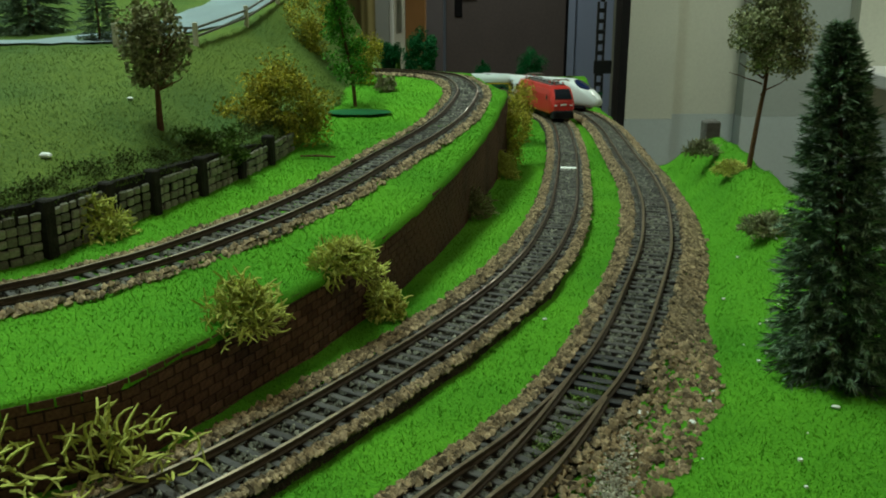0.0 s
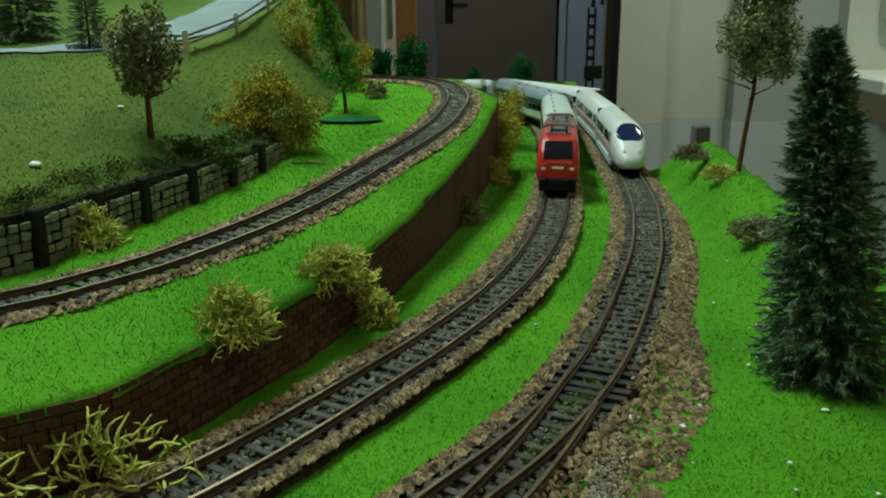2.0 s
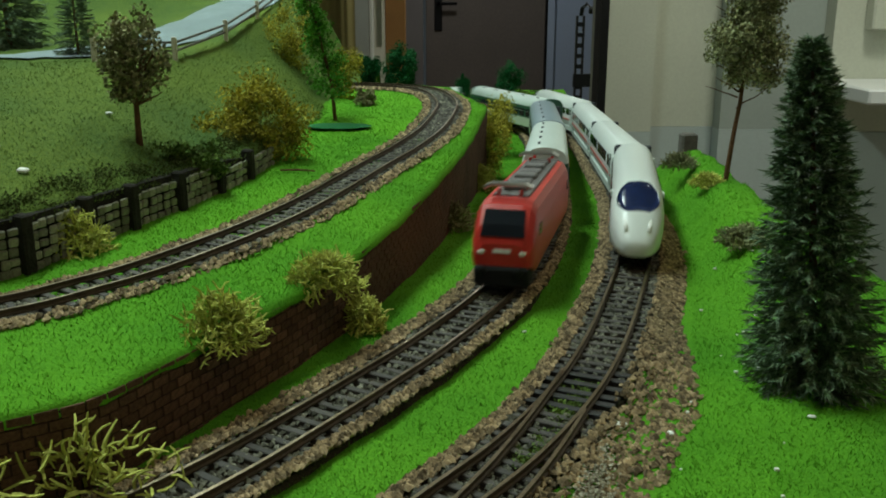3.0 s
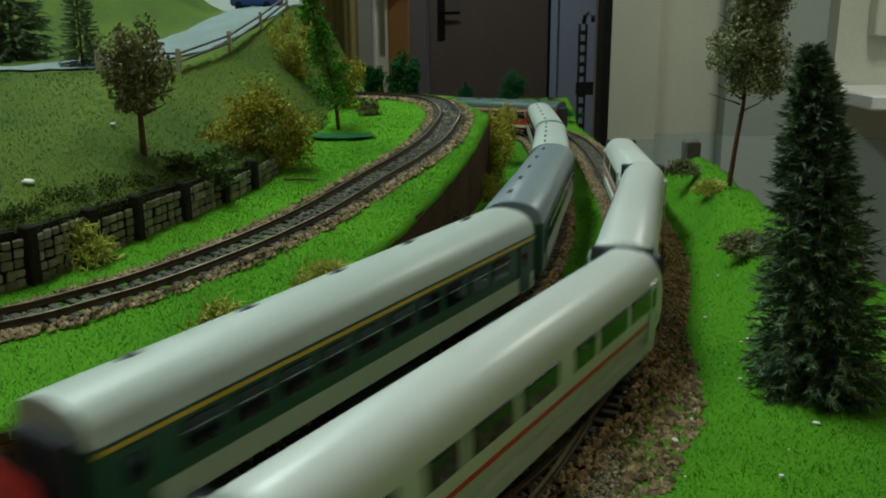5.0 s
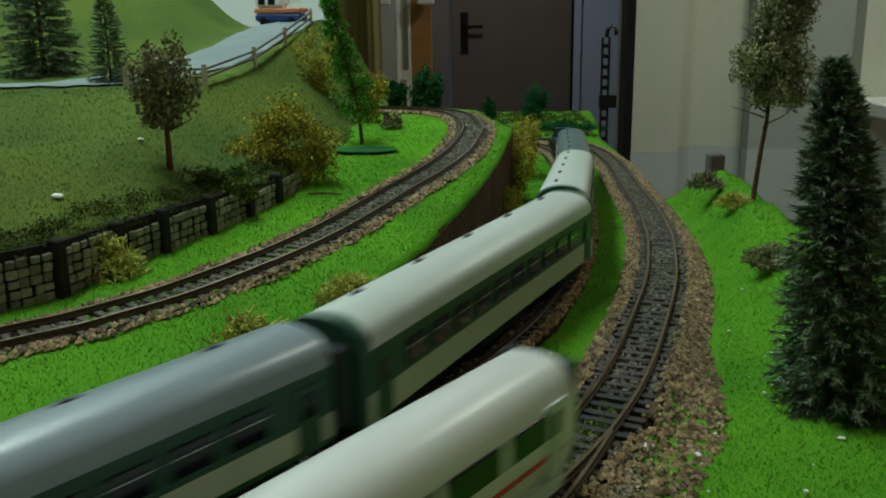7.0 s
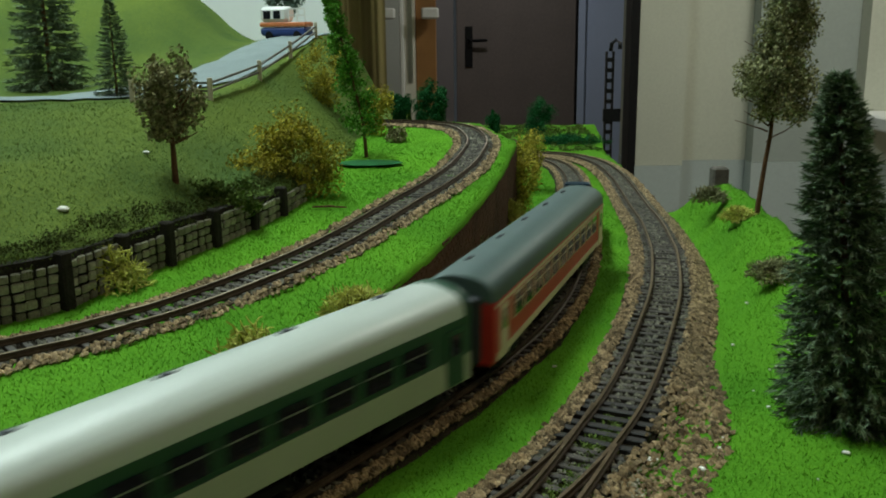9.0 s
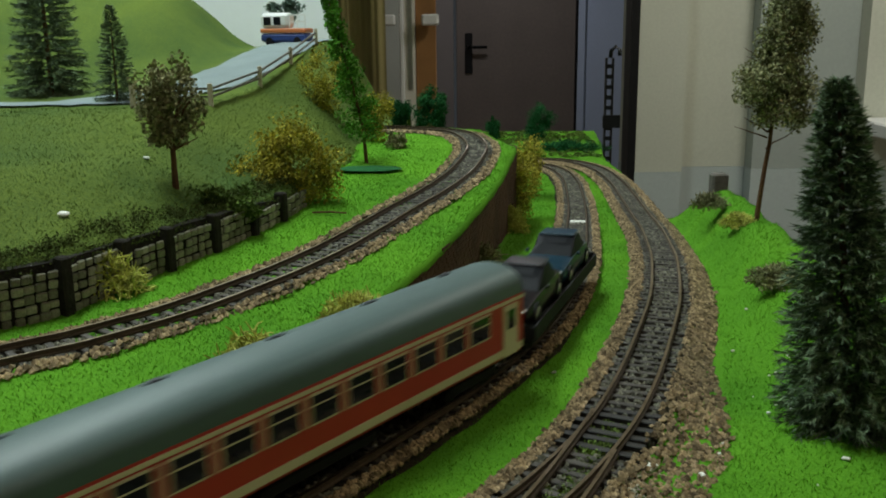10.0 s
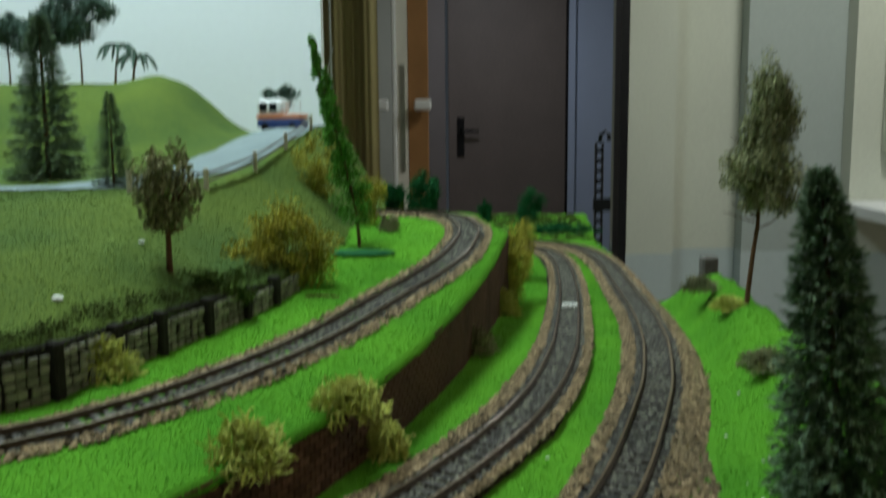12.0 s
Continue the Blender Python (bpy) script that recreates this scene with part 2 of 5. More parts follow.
# ---- the plan of the layout ----
MAIN = [(-0.165, 0.115), (-0.13, 0.165), (-0.1, 0.208), (-0.0735, 0.239), (-0.0575, 0.26), (-0.041, 0.285), (-0.023, 0.3135), (-0.001, 0.35), (0.023, 0.396), (0.042, 0.4404),
        (0.0591, 0.4952), (0.078, 0.5784), (0.0887, 0.6424), (0.1059, 0.7598), (0.122, 0.88), (0.1335, 0.985), (0.143, 1.09), (0.1445, 1.18), (0.137, 1.25), (0.12, 1.285), (0.09, 1.305), (0.03, 1.315), (-0.3, 1.315)]
OUTER = [(-0.075, 0.12), (-0.035, 0.175), (0.005, 0.2295), (0.03, 0.263), (0.053, 0.302), (0.072, 0.344), (0.093, 0.403), (0.1189, 0.4869), (0.1397, 0.5783), (0.1507, 0.6412),
         (0.1655, 0.7435), (0.1763, 0.8519), (0.188, 0.97), (0.1955, 1.06), (0.199, 1.18), (0.1905, 1.27), (0.1655, 1.335), (0.13, 1.362), (0.08, 1.375), (-0.3, 1.38)]
BRANCH = [(-0.045, 0.12), (-0.013, 0.18), (0.019, 0.233), (0.034, 0.2605), (0.0505, 0.2955), (0.0655, 0.3305)]
UPPER = [(-0.26, 0.235), (-0.21, 0.28), (-0.165, 0.3205), (-0.1495, 0.3335), (-0.134, 0.352), (-0.117, 0.3725), (-0.099, 0.4), (-0.079, 0.435), (-0.057, 0.4845), (-0.0295, 0.5645),
         (-0.0125, 0.6125), (0.0065, 0.684), (0.019, 0.768), (0.021, 0.82), (0.011, 0.88), (-0.012, 0.915), (-0.05, 0.938), (-0.1, 0.95), (-0.17, 0.955)]
WALLTOP = [(-0.2, 0.19), (-0.16, 0.216), (-0.1258, 0.2375), (-0.1115, 0.2465), (-0.099, 0.2575), (-0.078, 0.297), (-0.062, 0.328), (-0.0505, 0.352), (-0.034, 0.39), (-0.025, 0.416), (-0.013, 0.456), (0.002, 0.511),
           (0.0185, 0.59), (0.0335, 0.68), (0.048, 0.77), (0.058, 0.835), (0.0405, 0.866), (0.0276, 0.9365), (0.0, 0.97), (-0.05, 0.99), (-0.3, 1.0)]
STONEFOOT = [(-0.3, 0.27), (-0.23, 0.315), (-0.184, 0.359), (-0.168, 0.379), (-0.155, 0.412), (-0.139, 0.449), (-0.12, 0.492), (-0.104, 0.545), (-0.095, 0.584), (-0.087, 0.64)]


def z_low(y):
    """Rail height of the two lower tracks."""
    return np.interp(y, [0.45, 0.6, 0.8, 1.0, 1.4, 1.9], [0, -0.0045, -0.0175, -0.0265, -0.0375, -0.042])


def z_up(y):
    """Height of the upper terrace."""
    return np.interp(y, [0.2, 0.36, 0.51, 0.6, 0.75, 0.9, 1.2], [0.024, 0.0255, 0.033, 0.037, 0.043, 0.049, 0.05])


class Path:
    def __init__(self, pts):
        self.p = spline(pts, 0.002)
        self.s = np.arange(len(self.p)) * 0.002

    def at(self, s):
        """The point at s metres; straight on beyond both ends."""
        n = self.s[-1]
        k = min(max(s, 0.0), n)
        q = np.array([np.interp(k, self.s, self.p[:, 0]), np.interp(k, self.s, self.p[:, 1])])
        if s < 0:
            d = self.p[0] - self.p[8]
            q = q + d / np.linalg.norm(d) * -s
        if s > n:
            d = self.p[-1] - self.p[-9]
            q = q + d / np.linalg.norm(d) * (s - n)
        return q


main_path, outer_path, branch_path, upper_path = Path(MAIN), Path(OUTER), Path(BRANCH), Path(UPPER)


def frames_along(path, z):
    """Points, unit directions and unit normals (to the right of the way) along a path."""
    p = path.p
    d = np.gradient(p, axis=0)
    d /= np.linalg.norm(d, axis=1)[:, None]
    return p, d, np.stack([d[:, 1], -d[:, 0]], 1), np.array([z(q[1]) for q in p])


# ---- the room ----
FLOOR, TOP = -1.02, 1.5


def slab(name, dims, m, label, category="wall"):
    ob = boxpart(name, dims, m, None)
    return tagged(ob, label, category, kind="structure")


slab("floor", (-2.6, 2.4, -2.2, 6.3, FLOOR - 0.05, FLOOR), FLOORING, "worn brown room floor", "floor")
slab("ceiling", (-2.6, 2.4, -2.2, 6.3, TOP, TOP + 0.05), CEILING, "plain off-white room ceiling", "ceiling")
slab("wall_south", (-2.6, 2.4, -2.25, -2.2, FLOOR, TOP), PLASTER, "plain beige plastered wall")
slab("wall_west", (-2.65, -2.6, -2.2, 6.3, FLOOR, TOP), PLASTER, "plain beige plastered wall")
slab("wall_east", (2.4, 2.45, -2.2, 6.3, FLOOR, TOP), PLASTER, "plain beige plastered wall")
slab("wall_north", (-2.6, -0.26, 6.12, 6.3, FLOOR, TOP), PLASTER, "dim wall beside the brown door")
slab("wall_north_side", (0.86, 2.4, 6.12, 6.3, FLOOR, TOP), HALLPAINT, "pale grey-blue wall beside the brown door")
slab("wall_north_head", (-0.26, 0.86, 6.12, 6.3, 1.08, TOP), PLASTER, "plain wall over the brown door")
slab("backdrop", (-2.6, -0.2, 1.5, 1.53, -0.2, 1.4), BACKWALL, "white painted backdrop board behind the hills", "backdrop")
# the far door with its frame and handle
door = thing("door_1", "closed dark brown flush door with black lever handle", "door", pose(0, 6.1, FLOOR), kind="structure")
boxpart("leaf", (0.02, 0.80, 0, 0.04, 0.01, 2.02), DOORBROWN, door, bevel=0.004)
boxpart("jamb", (-0.24, 0.0, -0.01, 0.1, 0, 2.1), JAMB, door, "grey-brown door jamb")
boxpart("jamb", (0.815, 0.86, -0.01, 0.1, 0, 2.1), HALLPAINT, door, "pale blue door jamb")
boxpart("seal", (0.801, 0.8145, -0.004, 0.05, 0, 2.04), DARKMETAL, door, "dark gap beside the door leaf")
boxpart("head", (0.0, 0.815, -0.01, 0.1, 2.04, 2.1), JAMB, door)
plate = boxpart("handle_plate", (0.075, 0.125, -0.012, 0, 0.93, 1.19), DARKMETAL, door, "long black handle plate", 0.003)
b = Buf()
b.tube([(0.1, -0.012, 1.10), (0.1, -0.05, 1.10), (0.13, -0.055, 1.10), (0.22, -0.055, 1.10)], [0.011, 0.011, 0.011, 0.009], 10)
b.make("lever", DARKMETAL, plate, "black lever", True)
# open glazed door leaf with cream edge and oak frame
leaf = thing("door_2", "open door leaf with cream edge and oak trim", "door", pose(0, 3.0, FLOOR), kind="structure")
boxpart("edge", (-0.172, -0.158, -0.02, 0.02, 0, 2.1), WHITEPLASTIC, leaf, "pale metal edge strip", 0.003)
boxpart("stile", (-0.157, -0.122, -0.01, 0.03, 0, 2.1), CREAMTRIM, leaf)
boxpart("lock_plate", (-0.146, -0.131, -0.014, -0.0105, 1.0, 1.35), STEEL, leaf, "worn metal lock plate")
boxpart("post", (-0.121, -0.055, 0.0, 0.05, 0, 2.1), OAK, leaf, "orange-brown oak post", 0.003)
for x0 in (-0.238, -0.1):
    boxpart("latch", (x0, x0 + 0.055, -0.06, -0.021, 1.20, 1.235), WHITEPLASTIC, leaf, "white plastic latch", 0.005)
boxpart("panel", (-0.62, -0.33, -0.02, 0.02, 0, 2.3), OLIVEPANEL, leaf, "dark olive panel")
# olive curtain between the backdrop and the door
b = Buf()
cols = 60
for k in range(cols + 1):
    x = -0.31 + 0.15 * k / cols
    y = 2.2 + 0.012 * math.sin(k * 0.22) + 0.002 * math.sin(k * 0.9)
    b.v.extend([(x, y, FLOOR + 0.05), (x, y, 1.35), (x, y + 0.01, 1.35), (x, y + 0.01, FLOOR + 0.05)])
for k in range(cols):
    for j in range(4):
        a, c = 4 * k + j, 4 * k + (j + 1) % 4
        b.f.append((a, c, c + 4, a + 4))
tagged(b.make("curtain", OLIVEPANEL, None, "", True), "dark olive hanging curtain beside the backdrop", "curtain")
# right-hand wall in steps
for name, x0, x1, y in (("wall_pier_1", 0.60, 0.755, 3.0), ("wall_pier_2", 0.756, 1.0, 3.12), ("wall_pier_3", 1.001, 1.325, 3.05), ("wall_pier_4", 1.326, 2.4, 2.98)):
    slab(name, (x0, x1, y, y + 0.3, -0.3, TOP), PIERGREY if name.endswith("3") else PLASTER, "grey-green wall pier" if name.endswith("3") else "beige plastered wall pier")
    slab(name + "_lower_part", (x0 - 0.002, x1 + (0.0 if x1 > 2 else -0.003), y - 0.004, y + 0.3, FLOOR, -0.301), GREYBASE, "grey-blue wall base")
slab("trim_corner", (0.572, 0.599, 3.0, 3.1, FLOOR, TOP), DARKMETAL, "dark corner trim of the wall", "trim")
shelf = thing("wall_shelf", "white shelf with a beige box front above it", "shelf", pose(1.29, 2.62, 0.0))
boxpart("board", (0, 0.7, 0, 0.358, -0.17, -0.125), WHITEPLASTIC, shelf, bevel=0.006)
boxpart("front", (0.13, 0.6, 0.3, 0.357, 0.03, 0.5), PLASTER, shelf, "beige panel", 0.006)
# perforated steel upright at the edge of the layout
up = thing("slotted_upright", "black slotted steel upright with a hook", "bracket", pose(0.2976, 1.8, 0))
b = Buf()
b.box(0, 0.003, 0, 0.012, FLOOR, 0.10)
b.box(0.013, 0.016, 0, 0.012, FLOOR, 0.10)
for k in range(56):
    b.box(0.003, 0.013, 0, 0.003, FLOOR + 0.02 * k, FLOOR + 0.02 * k + 0.008)
b.make("bar", DARKMETAL, up)
b = Buf()
b.tube([(0.008, 0, 0.10), (0.01, 0, 0.115), (0.018, 0, 0.122), (0.026, 0, 0.116), (0.026, 0, 0.104)], 0.004, 8)
b.make("hook", DARKMETAL, up, "rusty hook", True)
boxpart("clamp", (-0.004, 0.03, -0.006, 0.0, -0.035, -0.01), DARKMETAL, up)
# ceiling lights, which stand over the layout; the last two house added fill lamps
for name, x, y, sx, sy, label in (("ceiling_light", -0.48, 0.88, 0.65, 0.08, "long cool white tube light"), ("ceiling_light", 0.55, -0.5, 0.25, 0.25, "square warm ceiling light"), ("ceiling_light", 1.25, 2.1, 0.2, 0.2, "added unseen housing of the right wall fill lamp"), ("ceiling_light", 0.2, 4.9, 0.15, 0.15, "added unseen housing of the hall fill lamp")):
    lamp = thing(name, label, "lamp", pose(x, y, 0))
    boxpart("housing", (-sx, sx, -sy, sy, 1.37, TOP), WHITEPLASTIC, lamp, bevel=0.01)

# ---- baseboard and grass ----
XR = [(0.0, 0.235), (0.4, 0.23), (0.5, 0.208), (0.66, 0.222), (0.74, 0.226), (0.79, 0.214), (0.84, 0.196), (0.95, 0.2085), (1.16, 0.2265), (1.29, 0.231), (1.4, 0.235), (1.75, 0.27)]
BALLAST_EDGE = [(0.15, 0.03), (0.235, 0.067), (0.282, 0.084), (0.335, 0.108), (0.434, 0.134), (0.5125, 0.153), (0.679, 0.180), (0.833, 0.1917), (0.953, 0.206), (1.16, 0.2236), (1.29, 0.228), (1.9, 0.24)]


def edge_x(y):
    return np.interp(y, [a for a, _ in XR], [c for _, c in XR])


def ballast_x(y):
    return np.interp(y, [a for a, _ in BALLAST_EDGE], [c for _, c in BALLAST_EDGE])


def ground_z(x, y):
    """Height of the lower field, with the bank at its outer edge and the rise behind the tracks."""
    out = x - ballast_x(y)
    raised = smoothstep(out, 0.0, 0.03) * (1 - smoothstep(y, 0.78, 0.84))
    z = -0.0075 + z_low(y) * (1 - raised) + 0.0012 * wobble(x, y, 30) + 0.0008 * wobble(x, y, 80, 3)
    bank = smoothstep(out, 0.003, 0.04) * (0.004 + 0.022 * smoothstep(y, 0.36, 0.5)) * (1 - 0.6 * smoothstep(y, 0.73, 0.79)) * (1 - smoothstep(y, 0.8, 0.86))
    z += bank * (1 + 0.15 * wobble(x, y, 40, 7))
    z += 0.012 * smoothstep(y, 1.44, 1.55)
    return float(z)


def strip_ground(name, ys, n, height, m, label):
    """The lower field from its inner line to the uneven outer edge, with a drop at that edge."""
    v, f = [], []
    for y in ys:
        x1 = float(edge_x(y)) + 0.002 * wobble(0, y, 60, 5)
        for i in range(n):
            x = -0.36 + (x1 + 0.36) * i / (n - 1)
            v.append((x, y, height(x, y)))
        v.append((x1 + 0.002, y, -0.1))
    w = n + 1
    for j in range(len(ys) - 1):
        for i in range(n):
            a = j * w + i
            f.append((a, a + 1, a + 1 + w, a + w))
    return tagged(mk(name, v, f, m, smooth=True), label, "ground", kind="structure")


strip_ground("ground", np.arange(0.02, 1.76, 0.0065), 120, ground_z, GRASS, "bright green model grass field with raised outer bank")
board = thing("layout_board", "plywood board on legs under the model landscape", "board", kind="structure")
boxpart("top", (-1.9, 0.19, -0.02, 1.48, -0.14, -0.1005), TIMBER, board)
boxpart("extension", (-0.18, 0.26, 1.481, 1.76, -0.14, -0.1005), TIMBER, board)
for lx in (-1.85, 0.08):
    for ly in (0.03, 1.4):
        boxpart("leg", (lx, lx + 0.05, ly, ly + 0.05, FLOOR, -0.1405), TIMBER, board)

# the upper terrace behind the brick wall
WT = spline(WALLTOP, 0.004)
SF = spline(STONEFOOT, 0.004)


def terrace_inner(y):
    """x of the terrace's inner line, under the hill."""
    return np.interp(y, [0.1, 0.27, 0.36, 0.45, 0.55, 0.64, 0.75, 0.85, 0.93, 1.0], [-0.5, -0.32, -0.19, -0.145, -0.108, -0.1, -0.13, -0.2, -0.3, -0.3])


def terrace_z(x, y):
    return float(z_up(y) - 0.001 + 0.0013 * wobble(x, y, 35, 2) + 0.0008 * wobble(x, y, 90, 9))


v, f = [], []
N = 46
rows_y = np.linspace(0.135, 0.992, 190)
far_x = np.interp(rows_y, [0.135, 0.19, 0.216, 0.2375, 0.2465, 0.2575, 0.297, 0.328, 0.352, 0.39, 0.416, 0.456, 0.511, 0.593, 0.671, 0.76, 0.818, 0.866, 0.9365, 0.97, 0.992],
                  [-0.3, -0.2, -0.16, -0.1258, -0.1115, -0.099, -0.078, -0.062, -0.0505, -0.034, -0.025, -0.013, 0.002, 0.021, 0.036, 0.049, 0.057, 0.0405, 0.0276, 0.0, -0.05])
for y, x1 in zip(rows_y, far_x):
    x0 = float(terrace_inner(y)) - 0.04
    for i in range(N):
        x = x0 + (x1 - x0) * i / (N - 1)
        v.append((x, y, terrace_z(x, y)))
    v.append((x1 + 0.0013, y, terrace_z(x1, y) - 0.0042 + 0.0008 * wobble(x1, y, 120, 6)))
for j in range(len(rows_y) - 1):
    for i in range(N):
        a = j * (N + 1) + i
        f.append((a, a + 1, a + N + 2, a + N + 1))
tagged(mk("terrace", v, f, GRASS, smooth=True), "bright green grass terrace above the brick wall", "terrace", kind="structure")


# ---- tracks ----
def rail_mesh(path, z, off, s0, s1, parent):
    p, d, n, zz = frames_along(path, z)
    keep = (path.s >= s0) & (path.s <= s1)
    p, n, zz = p[keep][::2], n[keep][::2], zz[keep][::2]
    prof = [(-0.0011, -0.0026), (0.0011, -0.0026), (0.0011, -0.0021), (0.0004, -0.0017), (0.0004, -0.0009), (0.00065, -0.0006), (0.00065, 0.0), (-0.00065, 0.0), (-0.00065, -0.0006), (-0.0004, -0.0009), (-0.0004, -0.0017), (-0.0011, -0.0021)]
    k = len(prof)
    vv, ff, ii = [], [], []
    for q, m, h in zip(p, n, zz):
        for a, c in prof:
            vv.append((q[0] + m[0] * (off + a), q[1] + m[1] * (off + a), h + c))
    for j in range(len(p) - 1):
        for i in range(k):
            ff.append((j * k + i, j * k + (i + 1) % k, (j + 1) * k + (i + 1) % k, (j + 1) * k + i))
            ii.append(1 if i == 6 else 0)
    return mk("rail", vv, ff, [RAILSIDE, RAILTOP], parent, "", ii)


bb = Buf()
bb.box(-0.0142, 0.0142, -0.0015, 0.0015, -0.0052, -0.0027, bevel=0.0003)
SLEEPER_MESH = bb.make("sleeper_block", SLEEPER)
sleeper_data = SLEEPER_MESH.data
bpy.data.objects.remove(SLEEPER_MESH)
bb = Buf()
bb.box(-0.0165, 0.0165, -0.0017, 0.0017, -0.0050, -0.0024, bevel=0.0003)
tmp = bb.make("sleeper_long", BLACKSLEEPER)
long_data = tmp.data
bpy.data.objects.remove(tmp)


def bed_mesh(path, z, w, parent, drop=0.0055, z0=-0.0035):
    p, d, n, zz = frames_along(path, z)
    p, n, zz = p[::2], n[::2], zz[::2]
    prof = [(-w - 0.004, -drop - 0.003), (-w, z0 - 0.0016), (-0.015, z0 - 0.0009), (0.015, z0 - 0.0009), (0.0158, z0 - 0.0016), (0.0185, -drop - 0.003)]
    k = len(prof)
    vv = [(q[0] + m[0] * a, q[1] + m[1] * a, h + c) for q, m, h in zip(p, n, zz) for a, c in prof]
    ff = [(j * k + i, j * k + i + 1, (j + 1) * k + i + 1, (j + 1) * k + i) for j in range(len(p) - 1) for i in range(k - 1)]
    return mk("bed", vv, ff, BED, parent, "brown ballast bed")


def lay_track(name, path, z, label, s0, s1, black=(9, 9), gauge=0.0165, bed=0.018):
    tr = thing(name, label, "track", kind="structure")
    for side in (-1, 1):
        rail_mesh(path, z, side * gauge / 2, s0, s1, tr)
    bed_mesh(path, z, bed, tr)
    p, d, n, zz = frames_along(path, z)
    s = s0
    rnd = random.Random(3)
    while s < s1:
        i = min(int(s / 0.002), len(p) - 1)
        a = math.degrees(math.atan2(d[i][1], d[i][0])) - 90 + rnd.uniform(-1.2, 1.2)
        far = black[0] < s < black[1]
        share("sleeper", long_data if far else sleeper_data, tr, pose(p[i][0], p[i][1], zz[i], 0, 0, a), "black turnout sleeper" if far else "")
        s += 0.0072 if far else 0.0076
    return tr


lay_track("track_main", main_path, z_low, "weathered brown model railway track on grey ballast", 0.04, 1.72)
lay_track("track_outer", outer_path, z_low, "weathered brown model railway track with turnout", 0.06, 1.75, (0.214, 0.262))
lay_track("track_upper", upper_path, lambda y: z_up(y) + 0.0035, "weathered brown model railway track on the terrace", 0.02, 1.05, gauge=0.0172)
turnout = thing("turnout_branch", "rusty branching rails of a model turnout", "track", kind="structure")
for side in (-1, 1):
    rail_mesh(branch_path, lambda y: 0.0002, side * 0.00825, 0.05, 0.232 if side < 0 else 0.2, turnout)


def stones(name, path, z, lo, hi, s0, s1, count, m, size, label, inside=False, seed=1, extra=None, zbase=-0.0037, gap=(9, 9)):
    """Loose ballast beside or between the rails."""
    rnd = np.random.RandomState(seed)
    p, d, n, zz = frames_along(path, z)
    base = np.array([(1, 0, 0), (-1, 0, 0), (0, 1, 0), (0, -1, 0), (0, 0, 1), (0, 0, -1)], float)
    tri = [(0, 2, 4), (2, 1, 4), (1, 3, 4), (3, 0, 4), (2, 0, 5), (1, 2, 5), (3, 1, 5), (0, 3, 5)]
    vv, ff = [], []
    for _ in range(count):
        s = s0 + (s1 - s0) * rnd.rand() ** 1.25
        if gap[0] < s < gap[1]:
            continue
        i = min(int(s / 0.002), len(p) - 1)
        w = hi + (extra(p[i][1]) if extra else 0)
        u = lo + (w - lo) * rnd.rand()
        if rnd.rand() < 0.5 and not inside and extra is None:
            u = -u
        if abs(abs(u) - 0.00825) < 0.0016:
            continue
        a = abs(u)
        h = zz[i] + (zbase if inside else -0.0026 - 0.0052 * max(0, (a - 0.016)) / 0.012 if a < 0.03 else -0.0072)
        r = size * (0.55 + 0.8 * rnd.rand()) * (1 + 0.25 * min(1, s))
        c = np.array([p[i][0] + n[i][0] * u + rnd.randn() * 0.0006, p[i][1] + n[i][1] * u + rnd.randn() * 0.0006, h + 0.25 * r])
        if not inside:
            c[2] = max(c[2], ground_z(c[0], c[1]) + 0.2 * r) if path is not upper_path else max(c[2], z_up(c[1]) + 0.15 * r)
        q = base * (0.6 + 0.8 * rnd.rand(6, 1)) * r
        ang = rnd.rand() * 6.28
        ca, sa = math.cos(ang), math.sin(ang)
        q = q @ np.array([[ca, sa, 0], [-sa, ca, 0], [0, 0, 0.8]]) @ np.array([[1, 0, 0.3], [0, 1, 0.2], [-0.3, 0.1, 1]])
        o = len(vv)
        vv.extend((q + c).tolist())
        ff.extend((o + t[0], o + t[1], o + t[2]) for t in tri)
    return tagged(mk(name, vv, ff, m), label, "ballast", kind="stuff")


stones("ballast_shoulder", main_path, z_low, 0.0142, 0.0178, 0.05, 1.6, 8500, STONE, 0.00115, "loose brown ballast outside the main track", seed=2, extra=lambda y: 0)
stones("ballast_shoulder", main_path, z_low, -0.0145, -0.018, 0.05, 1.6, 10500, STONE, 0.00115, "loose brown ballast between main track and wall", seed=9, extra=lambda y: -float(0.012 * (1 - smoothstep(y, 0.3, 0.7))))
stones("ballast_between", main_path, z_low, -0.0155, 0.0155, 0.05, 1.6, 8500, GREYSTONE, 0.0011, "grey ballast between the main track's sleepers", True, 3)
wide = lambda y: float(0.016 * (1 - smoothstep(y, 0.30, 0.42)) + 0.006 * (1 - smoothstep(y, 0.5, 0.7)))
stones("ballast_shoulder", outer_path, z_low, 0.0148, 0.022, 0.07, 1.6, 15000, STONE, 0.00112, "loose brown ballast beside the outer track", seed=4, extra=wide)
stones("ballast_shoulder", outer_path, z_low, -0.0215, -0.0148, 0.07, 1.6, 10000, STONE, 0.00115, "loose brown ballast inside the outer track", seed=5, extra=lambda y: 0)
stones("ballast_between", outer_path, z_low, -0.0155, 0.0155, 0.07, 1.6, 8000, GREYSTONE, 0.0011, "grey ballast between the outer track's sleepers", True, 6, gap=(0.214, 0.252))
zu2 = lambda y: z_up(y) + 0.0035
stones("ballast_shoulder", upper_path, zu2, 0.0148, 0.0205, 0.02, 1.0, 5000, STONE, 0.0012, "loose brown ballast beside the upper track", seed=7)
